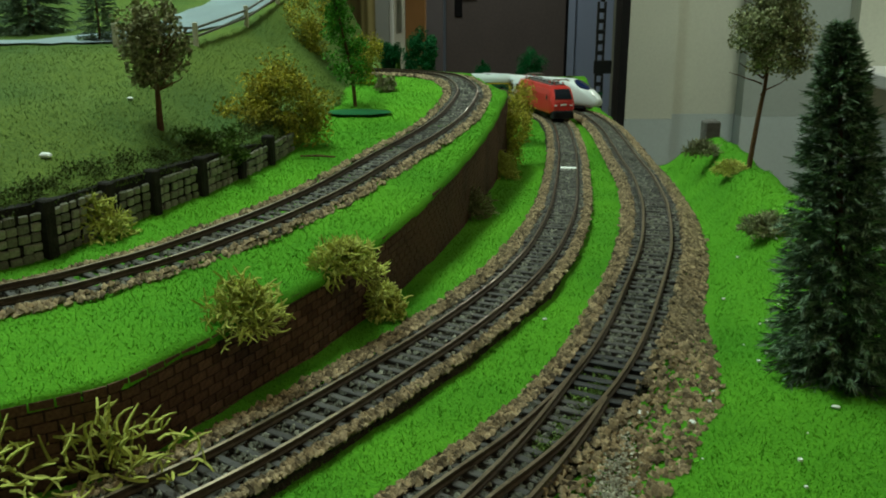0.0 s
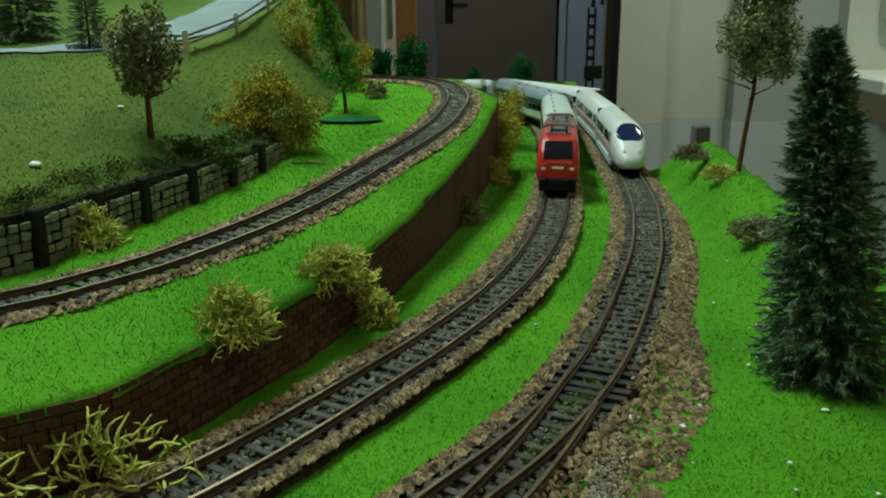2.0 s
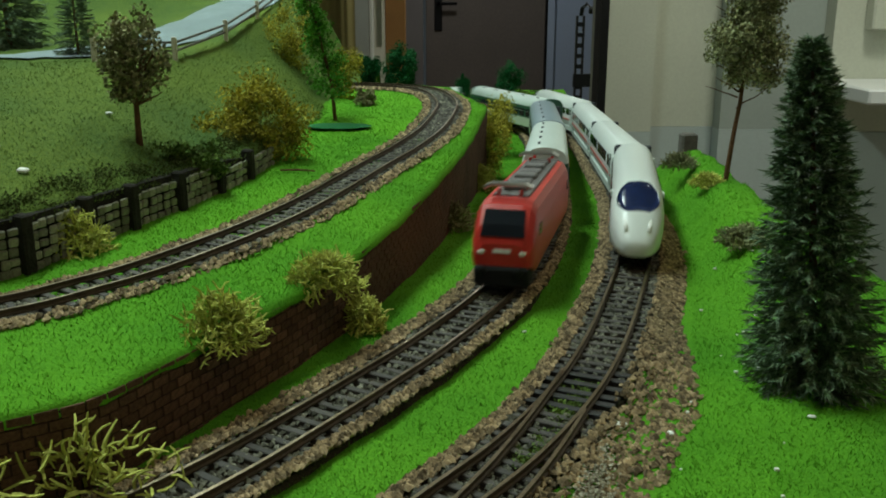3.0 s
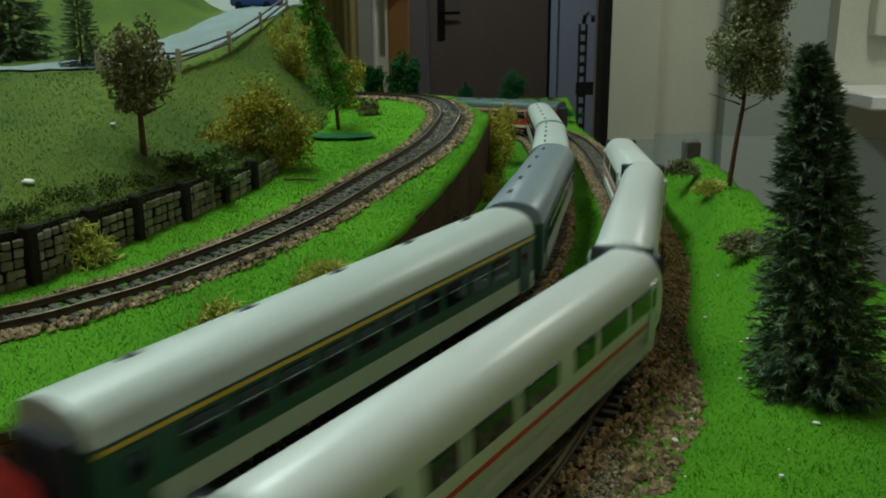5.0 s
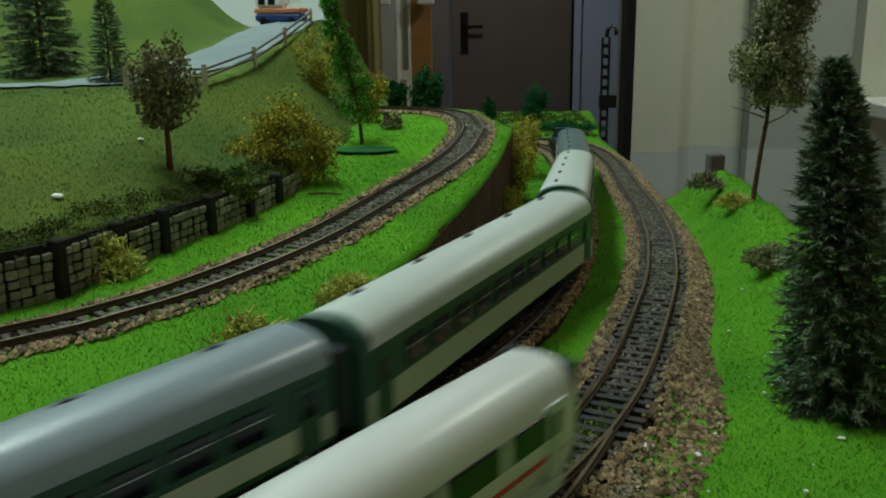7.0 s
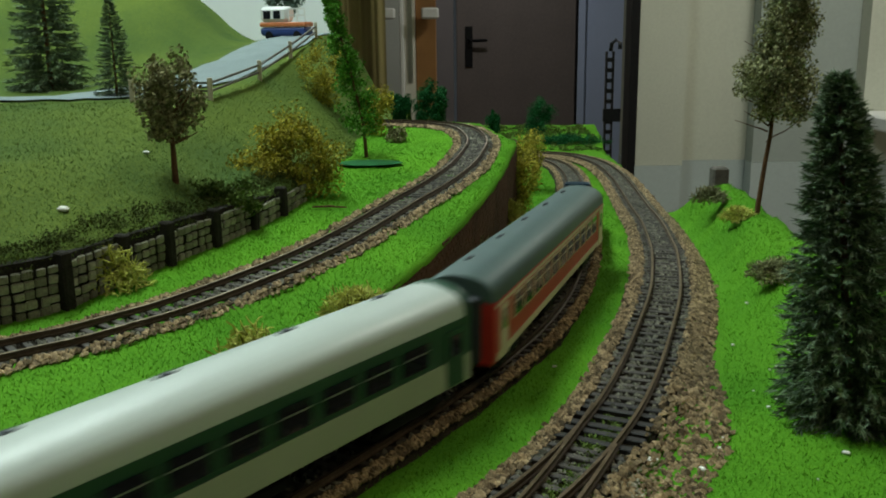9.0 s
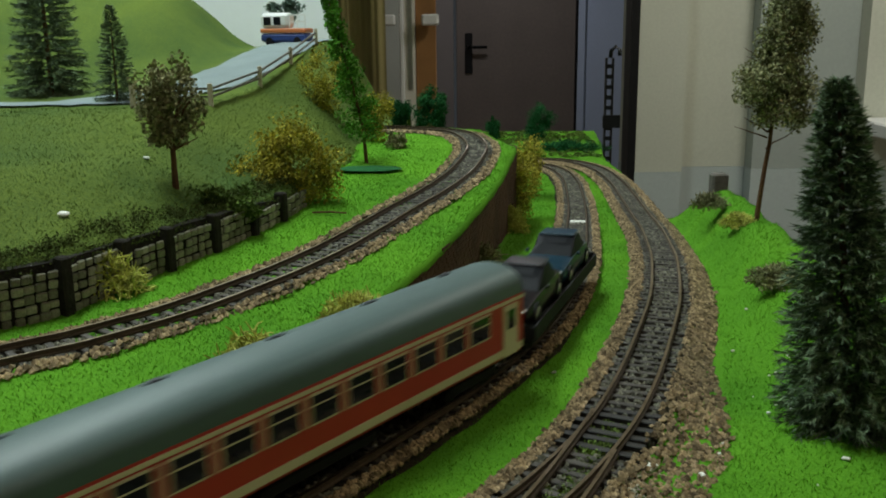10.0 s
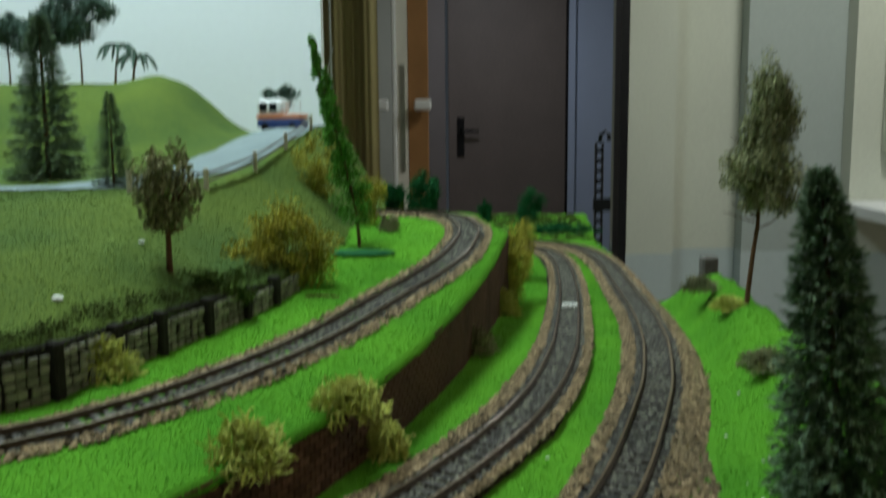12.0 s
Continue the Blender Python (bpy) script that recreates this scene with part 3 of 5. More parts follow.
stones("ballast_between", upper_path, zu2, -0.0155, 0.0155, 0.02, 1.0, 6000, GREYSTONE, 0.0011, "grey ballast between the upper track's sleepers", True, 8)

# ---- brick wall ----
wall = thing("brick_wall", "dark red-brown model brick retaining wall", "wall", kind="structure")
wp = WT[(WT[:, 1] < 0.97)]
wd = np.gradient(wp, axis=0)
wd /= np.linalg.norm(wd, axis=1)[:, None]
wn = np.stack([wd[:, 1], -wd[:, 0]], 1)
vv, ff = [], []
for q, m in zip(wp, wn):
    t = z_up(q[1]) - 0.0035
    for a, z in ((0.0, -0.05), (0.0, t), (-0.004, t), (-0.004, -0.05)):
        vv.append((q[0] + m[0] * a, q[1] + m[1] * a, z))
for j in range(len(wp) - 1):
    for i in range(4):
        ff.append((4 * j + i, 4 * j + (i + 1) % 4, 4 * j + 4 + (i + 1) % 4, 4 * j + 4 + i))
mk("core", vv, ff, MORTAR, wall, "dark mortar core")
bb = Buf()
bb.box(-0.0034, 0.0034, -0.0004, 0.0005, -0.00155, 0.00155, bevel=0.00018)
tmp = bb.make("brick_block", BRICK)
brick_data = tmp.data
bpy.data.objects.remove(tmp)
ws = np.concatenate([[0], np.cumsum(np.linalg.norm(np.diff(wp, axis=0), axis=1))])
rest = Buf()
rnd = random.Random(11)
made = 0
for course in range(-6, 20):
    z = -0.0085 + 0.0036 * course
    s = 0.004 * (course % 2)
    while s < ws[-1]:
        x, y = np.interp(s, ws, wp[:, 0]), np.interp(s, ws, wp[:, 1])
        dx, dy = np.interp(s, ws, wd[:, 0]), np.interp(s, ws, wd[:, 1])
        if z_low(y) - 0.012 < z < z_up(y) - 0.0040 and y > 0.18:
            a = math.degrees(math.atan2(dy, dx))
            out = 0.0002 * rnd.random()
            m = pose(x + dy * out, y - dx * out, z, rnd.uniform(-1, 1), 0, a)
            if 0.27 < y < 0.4 and made < 300:
                share("brick", brick_data, wall, m)
                made += 1
            else:
                rest.box(-0.0034, 0.0034, -0.0005, 0.0004, -0.00155, 0.00155)
                for k in range(8):
                    rest.v[-8 + k] = tuple(m @ Vector(rest.v[-8 + k]))
        s += 0.0075
far_bricks = rest.make("brick_rest", BRICK, wall)
tagged(far_bricks, kind="stuff")

# ---- hill, road and stone wall ----
CREST = [(-1.9, 0.62, 0.095), (-0.6, 0.60, 0.096), (-0.296, 0.62, 0.095), (-0.225, 0.65, 0.095), (-0.182, 0.68, 0.095), (-0.166, 0.80, 0.106), (-0.15, 0.95, 0.124), (-0.14, 1.08, 0.135)]


def foot_y(x):
    """y of the hill's foot, along the top of the stone wall and then the terrace."""
    return np.interp(x, [-1.9, -0.6, -0.3, -0.23, -0.184, -0.168, -0.155, -0.139, -0.12, -0.104, -0.098, -0.09, -0.075, -0.06], [-0.1, 0.12, 0.272, 0.318, 0.362, 0.382, 0.415, 0.452, 0.495, 0.548, 0.60, 0.68, 0.86, 1.1])


CX, CY = np.array([c[0] for c in CREST]), np.array([c[1] for c in CREST])


def hill_z(x, y):
    """The slope from the stone wall up to the road, the road's shelf and the round hill behind it."""
    fy = float(foot_y(x))
    cy = float(np.interp(x, CX, CY))
    top = 0.095 + 0.045 * smoothstep(y, 0.68, 1.1) * smoothstep(x, -0.42, -0.17)
    base = np.interp(fy, [0.2, 0.55, 0.6, 0.7, 1.1], [0.0485, 0.046, 0.036, 0.040, 0.048])
    if y <= cy:
        t = np.clip((y - fy) / max(0.02, cy - fy), 0, 1)
        z = base + (top - base) * (t ** 0.85 * (1 - 0.15 * t) / 0.85)
    else:
        z = top
    side = smoothstep(x, -0.145 + 0.05 * smoothstep(y, 0.8, 0.6), -0.075)
    z = z * (1 - side) + (z_up(y) - 0.002) * side
    # round hill behind the road
    back = 0.10 * smoothstep(y, 0.84, 1.14) * (1 - smoothstep(x, -0.36, -0.235)) * (1 - 0.35 * smoothstep(-x, 0.55, 1.0))
    z += back - 0.13 * smoothstep(y, 1.17, 1.32)
    z += 0.003 * wobble(x, y, 14, 4) + 0.0012 * wobble(x, y, 60, 8)
    return float(z)


def road_line(x):
    return np.interp(x, [-1.9, -0.6, -0.296, -0.225, -0.182, -0.167, -0.15], [0.62, 0.60, 0.625, 0.655, 0.70, 0.81, 1.0])


HX = np.concatenate([np.linspace(-1.6, -0.42, 40), np.linspace(-0.41, -0.055, 110)])
HYT = np.linspace(0, 1, 120)
vv, ff = [], []
for x in HX:
    fy = float(foot_y(x))
    for t in HYT:
        y = fy + (1.48 - fy) * t
        vv.append((x, y, hill_z(x, y) - (0.02 if t == 0 else 0)))
n = len(HYT)
for i in range(len(HX) - 1):
    for j in range(n - 1):
        y = 0.25 * sum(vv[k][1] for k in (i * n + j, i * n + n + j, i * n + j + 1, i * n + n + j + 1))
        x = 0.5 * (HX[i] + HX[i + 1])
        ff.append((i * n + j, i * n + n + j, i * n + n + j + 1, i * n + j + 1))
tagged(mk("hill", vv, ff, HILL, smooth=True), "mossy green model hill above the stone wall", "hill", kind="structure")

# road ribbon on the hill's shelf
ROAD = spline([(-1.2, 0.675, 0), (-0.7, 0.665, 0), (-0.4, 0.675, 0), (-0.3, 0.69, 0), (-0.245, 0.725, 0), (-0.215, 0.80, 0), (-0.195, 0.9, 0), (-0.18, 1.02, 0), (-0.165, 1.15, 0)], 0.008)
rd = np.gradient(ROAD[:, :2], axis=0)
rd /= np.linalg.norm(rd, axis=1)[:, None]
vv, ff = [], []
for q, dd in zip(ROAD, rd):
    nn = np.array([dd[1], -dd[0]])
    for w in np.linspace(-0.036, 0.03, 9):
        x, y = q[0] + nn[0] * w, q[1] + nn[1] * w
        vv.append((x, y, hill_z(x, y) + 0.0016))
for j in range(len(ROAD) - 1):
    for i in range(8):
        ff.append((9 * j + i, 9 * j + i + 1, 9 * j + 10 + i, 9 * j + 9 + i))
tagged(mk("road", vv, ff, ROADGREY, smooth=True), "pale grey model road winding up the hill", "road", kind="structure")

# stone wall along the hill's foot
swall = thing("stone_wall", "grey model stone retaining wall with dark buttresses", "wall", kind="structure")
sp = SF[(SF[:, 0] > -0.25) & (SF[:, 1] < 0.58)]
sd = np.gradient(sp, axis=0)
sd /= np.linalg.norm(sd, axis=1)[:, None]
vv, ff = [], []
for q, dd in zip(sp, sd):
    nn = np.array([dd[1], -dd[0]])
    for a, z in ((0.0, z_up(q[1]) - 0.006), (-0.002, 0.049 - 0.006 * smoothstep(q[1], 0.5, 0.58)), (-0.008, 0.049 - 0.006 * smoothstep(q[1], 0.5, 0.58)), (-0.008, 0.01)):
        vv.append((q[0] + nn[0] * a, q[1] + nn[1] * a, float(z)))
for j in range(len(sp) - 1):
    for i in range(4):
        ff.append((4 * j + i, 4 * j + (i + 1) % 4, 4 * j + 4 + (i + 1) % 4, 4 * j + 4 + i))
mk("core", vv, ff, DARKSTONE, swall, "dark wall core")
bb = Buf()
bb.box(-0.0023, 0.0023, -0.0011, 0.0004, -0.0019, 0.0019, bevel=0.0006)
tmp = bb.make("stone_piece", BLOCK)
stone_data = tmp.data
bpy.data.objects.remove(tmp)
ss = np.concatenate([[0], np.cumsum(np.linalg.norm(np.diff(sp, axis=0), axis=1))])
rnd = random.Random(5)
made = 0
s = 0.0
while s < ss[-1]:
    x, y = np.interp(s, ss, sp[:, 0]), np.interp(s, ss, sp[:, 1])
    dx, dy = np.interp(s, ss, sd[:, 0]), np.interp(s, ss, sd[:, 1])
    a = math.degrees(math.atan2(dy, dx))
    if int(s / 0.0052) % 7 == 6:
        boxpart("buttress", (-0.0026, 0.0026, -0.004, 0.003, float(z_up(y)) - 0.003, 0.051), DARKSTONE, swall, "dark buttress", 0.0008).matrix_basis = pose(x, y, 0, 0, 0, a)
    elif made < 290:
        z = float(z_up(y)) + 0.0005
        while z < 0.046:
            h = rnd.uniform(0.85, 1.15)
            share("stone", stone_data, swall, pose(x + rnd.uniform(-0.0007, 0.0007), y, z, 4, rnd.uniform(-4, 4), a) @ Matrix.Diagonal((rnd.uniform(0.8, 1.1), 1, h, 1)))
            made += 1
            z += 0.0044
    s += 0.0052


# ---- plants ----
def flakes(buf, centre, radii, count, size, rnd, hollow=0.35):
    """Small leaf flakes through an ellipsoid, denser near its surface."""
    for _ in range(count):
        d = Vector((rnd.gauss(0, 1), rnd.gauss(0, 1), rnd.gauss(0, 1))).normalized()
        r = hollow + (1.05 - hollow) * rnd.random() ** 0.6
        c = Vector((centre[0] + d.x * radii[0] * r, centre[1] + d.y * radii[1] * r, centre[2] + d.z * radii[2] * r))
        a = Vector((rnd.gauss(0, 1), rnd.gauss(0, 1), rnd.gauss(0, 1))).normalized()
        b = a.orthogonal().normalized()
        e = a.cross(b)
        k = size * rnd.uniform(0.6, 1.3)
        buf.add([c + k * b, c + 0.7 * k * e, c - k * b + 0.25 * k * a, c - 0.7 * k * e + 0.4 * k * a], [(0, 1, 2), (0, 2, 3)])


def lumpy_crown(buf, rnd, centre, radii, lumps, flakes_each, size):
    for _ in range(lumps):
        d = Vector((rnd.gauss(0, 1), rnd.gauss(0, 1), rnd.gauss(0, 1))).normalized() * rnd.uniform(0.35, 0.9)
        c = (centre[0] + d.x * radii[0], centre[1] + d.y * radii[1], centre[2] + d.z * radii[2])
        k = rnd.uniform(0.22, 0.42)
        flakes(buf, c, [radii[0] * k, radii[1] * k, radii[2] * k], flakes_each, size, rnd, 0.1)


def limb(buf, a, b, r0, r1, rnd, bend=0.1):
    a, b = Vector(a), Vector(b)
    pts = []
    for k in range(5):
        t = k / 4
        w = bend * (b - a).length * math.sin(math.pi * t)
        pts.append(a.lerp(b, t) + Vector((rnd.uniform(-w, w), rnd.uniform(-w, w), 0)) * 0.5)
    buf.tube(pts, [r0 + (r1 - r0) * k / 4 for k in range(5)], 6)


def tree(name, at, label, height, trunk, radii, m, seed, lumps=26, each=90, size=0.0011, lean=(0, 0), crown_z=None, trunk_r=0.0014):
    rnd = random.Random(seed)
    t = thing(name, label, "tree", pose(*at))
    b = Buf()
    top = (lean[0], lean[1], height * 0.85)
    limb(b, (0, 0, -0.002), (lean[0] * 0.6, lean[1] * 0.6, trunk), trunk_r, trunk_r * 0.7, rnd, 0.03)
    limb(b, (lean[0] * 0.6, lean[1] * 0.6, trunk), top, trunk_r * 0.7, trunk_r * 0.2, rnd, 0.05)
    cz = crown_z or (trunk + height) / 2
    for _ in range(14):
        a = rnd.uniform(0, 6.28)
        z0 = rnd.uniform(trunk * 0.9, height * 0.7)
        k = z0 / (height * 0.85)
        limb(b, (lean[0] * k, lean[1] * k, z0), (lean[0] * k + radii[0] * 0.75 * math.cos(a), lean[1] * k + radii[1] * 0.75 * math.sin(a), min(height * 0.95, z0 + radii[2] * rnd.uniform(0.2, 0.7))), trunk_r * 0.35, trunk_r * 0.1, rnd, 0.15)
    b.make("trunk", BARK, t, "brown trunk with fine limbs")
    c = Buf()
    lumpy_crown(c, rnd, (lean[0] * 0.8, lean[1] * 0.8, cz), radii, lumps, each, size)
    c.make("crown", m, t)
    return t


def brush_fir(name, at, label, height, radius, seed, m, needles=9000, bare=0.05, tilt=0.0, power=0.8):
    """A bottle-brush conifer: whorls of drooping needle twigs."""
    rnd = random.Random(seed)
    t = thing(name, label, "tree", pose(*at, 0, tilt, 0))
    b = Buf()
    b.tube([(0, 0, -0.002), (0, 0, height * 0.5), (0, 0, height)], [radius * 0.07, radius * 0.05, radius * 0.015], 7)
    b.make("trunk", BARK, t)
    c = Buf()
    twigs = needles // 44
    for k in range(twigs):
        u = ((k + rnd.random()) / twigs) ** 1.3
        z = height * (bare + (1 - bare) * u)
        r = radius * (1 - u) ** power * rnd.uniform(0.72, 1.14) + radius * 0.07
        a = k * 2.39996 + rnd.uniform(-0.3, 0.3)
        d = Vector((math.cos(a), math.sin(a), -0.3 + 0.55 * u + rnd.uniform(-0.12, 0.12)))
        cross = d.cross(Vector((0, 0, 1))).normalized()
        for q in range(44):
            w = 0.2 + 0.8 * (q + rnd.random()) / 44
            root = Vector((0, 0, z)) + d * r * w + Vector((0, 0, 0.10 * r * w * w))
            out = (d + cross * rnd.uniform(-1.1, 1.1) + Vector((0, 0, rnd.uniform(-0.7, 0.7)))).normalized()
            tip = root + out * (0.12 * radius + 0.06 * r) * rnd.uniform(0.7, 1.2)
            side = out.cross(Vector((rnd.gauss(0, 1), rnd.gauss(0, 1), rnd.gauss(0, 1)))).normalized() * (0.00018 + 0.009 * radius)
            c.add([root - side, root + side, tip], [(0, 1, 2)])
    c.make("needles", m, t)
    return t


def lichen_bush(name, at, label, size, seed, m=None, twigs=170, thick=0.00045):
    """A springy cushion of branching lichen twigs."""
    rnd = random.Random(seed)
    b = Buf()
    unit = (size[0] + size[1] + size[2]) / 3
    for _ in range(int(twigs * 2.2)):
        a, e, r = rnd.uniform(0, 6.283), rnd.uniform(-0.1, 1.5), rnd.random() ** 0.45
        d = Vector((math.cos(a) * math.cos(e), math.sin(a) * math.cos(e), math.sin(e)))
        lump = 0.82 + 0.25 * noise.noise(d * 2.3 + Vector((seed, 0, 0)))
        p = Vector((d.x * size[0], d.y * size[1], d.z * size[2])) * r * lump
        w = (d + Vector((rnd.gauss(0, 0.7), rnd.gauss(0, 0.7), rnd.gauss(0, 0.7)))).normalized()
        curl = Vector((rnd.gauss(0, 0.5), rnd.gauss(0, 0.5), rnd.gauss(0, 0.5)))
        pts = []
        for k in range(5):
            pts.append(p.copy())
            p = p + w * unit * 0.1
            w = (w + curl * 0.75).normalized()
        b.tube(pts, [thick, thick, thick * 0.9, thick * 0.75, thick * 0.5], 3)
        if rnd.random() < 0.8:
            q = pts[2] + Vector((rnd.gauss(0, 1), rnd.gauss(0, 1), rnd.gauss(0, 1))).normalized() * unit * 0.18
            b.tube([pts[2], pts[2].lerp(q, 0.5) + curl * unit * 0.03, q], [thick * 0.8, thick * 0.7, thick * 0.4], 3)
    ob = b.make(name, m or LICHEN)
    ob.matrix_basis = pose(*at)
    return tagged(ob, label, "bush")


def foam_bush(name, at, label, radii, m, seed, lumps=14, each=120, size=0.0011):
    rnd = random.Random(seed)
    b = Buf()
    lumpy_crown(b, rnd, (0, 0, radii[2] * 0.75), radii, lumps, each, size)
    flakes(b, (0, 0, radii[2] * 0.5), [radii[0] * 0.7, radii[1] * 0.7, radii[2] * 0.6], each * 3, size, rnd, 0.1)
    ob = b.make(name, m)
    ob.matrix_basis = pose(*at)
    return tagged(ob, label, "bush")


# the open slope
tree("broadleaf_tree", (-0.156, 0.5, 0.058), "small brown-green model tree on the slope", 0.076, 0.026, (0.019, 0.019, 0.026), BROWNLEAF, 1, lumps=44, each=140, size=0.0012, crown_z=0.050, trunk_r=0.0022)
brush_fir("fir_tree", (-0.352, 0.8, 0.092), "large dark green model fir beside the road", 0.145, 0.034, 2, FIR, 20000, power=0.75)
brush_fir("fir_tree", (-0.258, 0.7, 0.092), "small dense dark green model fir by the fence", 0.076, 0.0165, 3, FIR, 12000, power=0.7)
poplar = thing("poplar_tree", "leaning fresh green ivy-clad model poplar", "tree", pose(-0.071, 0.74, 0.041))
prnd = random.Random(4)
pb = Buf()
pb.tube([(0, 0, -0.002), (-0.002, 0, 0.03), (-0.016, 0, 0.09), (-0.036, 0, 0.165)], [0.0017, 0.0014, 0.001, 0.0004], 6)
pb.make("trunk", BARK, poplar)
pc = Buf()
for k in range(62):
    q = (k + prnd.random()) / 62
    z = 0.022 + 0.148 * q
    wid = 0.0185 * (1 - q) ** 0.8 + 0.0022
    cx = -0.003 - 0.034 * q ** 1.2
    for _ in range(2):
        ang = prnd.uniform(0, 6.28)
        rr = wid * prnd.uniform(0.2, 0.8)
        flakes(pc, (cx + rr * math.cos(ang), rr * math.sin(ang), z), [wid * 0.42, wid * 0.42, 0.005], 60, 0.0012, prnd, 0.1)
pc.make("crown", FRESH, poplar)
foam_bush("foam_bush", (-0.103, 0.585, 0.033), "olive yellow model bush at the stone wall", (0.034, 0.022, 0.036), OLIVE, 5, 46, 170)
foam_bush("foam_bush", (-0.125, 0.575, 0.036), "low olive yellow model bush", (0.03, 0.018, 0.021), OLIVE, 6, 30, 150)
foam_bush("foam_bush", (-0.122, 0.86, 0.075), "brown-green model bush on the ridge", (0.026, 0.02, 0.034), OLIVE, 7, 26, 130)
foam_bush("foam_bush", (-0.072, 0.86, 0.046), "brown-green model bush behind the poplar", (0.018, 0.014, 0.034), OLIVE, 8, 22)
foam_bush("foam_bush", (-0.052, 0.82, 0.044), "small dark olive bush on the terrace", (0.014, 0.012, 0.009), BROWNLEAF, 9)
foam_bush("foam_bush", (-0.128, 0.50, 0.042), "dark mossy bush over the stone wall", (0.026, 0.014, 0.013), HILLBLADE, 10, 20)
# lichen on the brick wall and the terrace
lichen_bush("lichen_bush", (-0.071, 0.304, 0.021), "pale yellow-green lichen bush at the wall's edge", (0.017, 0.014, 0.020), 21)
lichen_bush("lichen_bush", (-0.041, 0.363, 0.022), "pale yellow-green lichen bush hanging over the wall", (0.018, 0.014, 0.016), 22, twigs=220)
lichen_bush("lichen_bush", (-0.027, 0.388, -0.006), "olive lichen bush at the wall's foot", (0.012, 0.010, 0.017), 23)
lichen_bush("lichen_bush", (-0.098, 0.243, -0.004), "large tangled lichen bush beside the main track", (0.028, 0.020, 0.024), 24, twigs=42, thick=0.0006)
lichen_bush("lichen_bush", (-0.127, 0.215, 0.008), "large tangled lichen bush against the wall", (0.024, 0.020, 0.022), 25, twigs=36, thick=0.0006)
lichen_bush("lichen_bush", (-0.159, 0.402, 0.026), "dry lichen bush before the stone wall", (0.022, 0.012, 0.020), 26, twigs=210)
lichen_bush("lichen_bush", (0.049, 0.763, -0.021), "pale lichen bush by the wall", (0.017, 0.014, 0.022), 27, twigs=230)
foam_bush("foam_bush", (0.064, 0.83, -0.026), "dry olive bushes along the wall", (0.017, 0.03, 0.042), OLIVE, 28, 26)
foam_bush("foam_bush", (0.082, 1.0, -0.034), "dry olive bushes along the wall's far end", (0.02, 0.035, 0.043), OLIVE, 29, 26)
lichen_bush("lichen_bush", (0.0192, 0.587, -0.011), "dark tangled lichen at the wall's foot", (0.016, 0.013, 0.020), 30, m=BROWNLEAF)
# the outer bank
tall = tree("broadleaf_tree", (0.208, 0.61, 0.012), "tall thin model tree with dry grey-green crown", 0.175, 0.058, (0.029, 0.027, 0.028), GREYLEAF, 31, lumps=60, each=230, size=0.00105, lean=(0.010, 0), crown_z=0.092, trunk_r=0.0019)
crown = Buf()
lumpy_crown(crown, random.Random(36), (0.010, 0, 0.134), (0.0205, 0.02, 0.042), 60, 200, 0.00105)
crown.make("crown", GREYLEAF, tall, "upper crown of dry leaves")
brush_fir("fir_tree", (0.151, 0.32, -0.003), "tall dark green bottle-brush model fir", 0.129, 0.0255, 32, FIR, 42000, 0.0, -6.5, 0.72)
lichen_bush("lichen_bush", (0.171, 0.463, 0.012), "low grey-green lichen tuft on the bank", (0.016, 0.011, 0.010), 33, m=GREYLEAF, twigs=230)
lichen_bush("lichen_bush", (0.196, 0.68, 0.014), "low olive lichen tuft on the bank", (0.016, 0.012, 0.010), 34, m=BROWNLEAF)
lichen_bush("lichen_bush", (0.196, 0.61, 0.014), "small yellow-green lichen tuft on the bank", (0.014, 0.010, 0.008), 35)
peg = thing("wooden_peg", "short dark wooden post behind the bank", "post", pose(0.266, 0.9, -0.1))
boxpart("shaft", (-0.008, 0.008, -0.008, 0.008, -0.04, 0.107), RAILWOOD, peg, bevel=0.002)
# hedges at the far end
for k, (x, y, z, w, h) in enumerate(((-0.056, 0.968, 0.046, 0.013, 0.022), (-0.022, 0.972, 0.046, 0.021, 0.024), (0.149, 1.6, -0.036, 0.03, 0.037), (0.07, 1.6, -0.036, 0.013, 0.025))):
    foam_bush("hedge", (x, y, z), "rounded dark green model hedge bush", (w, w * 0.8, h), HEDGE, 40 + k, 22, 300)
foam_bush("hedge", (0.19, 1.5, -0.05), "low flat dark green hedge behind the tracks", (0.06, 0.03, 0.017), HEDGE, 45, 50, 240)
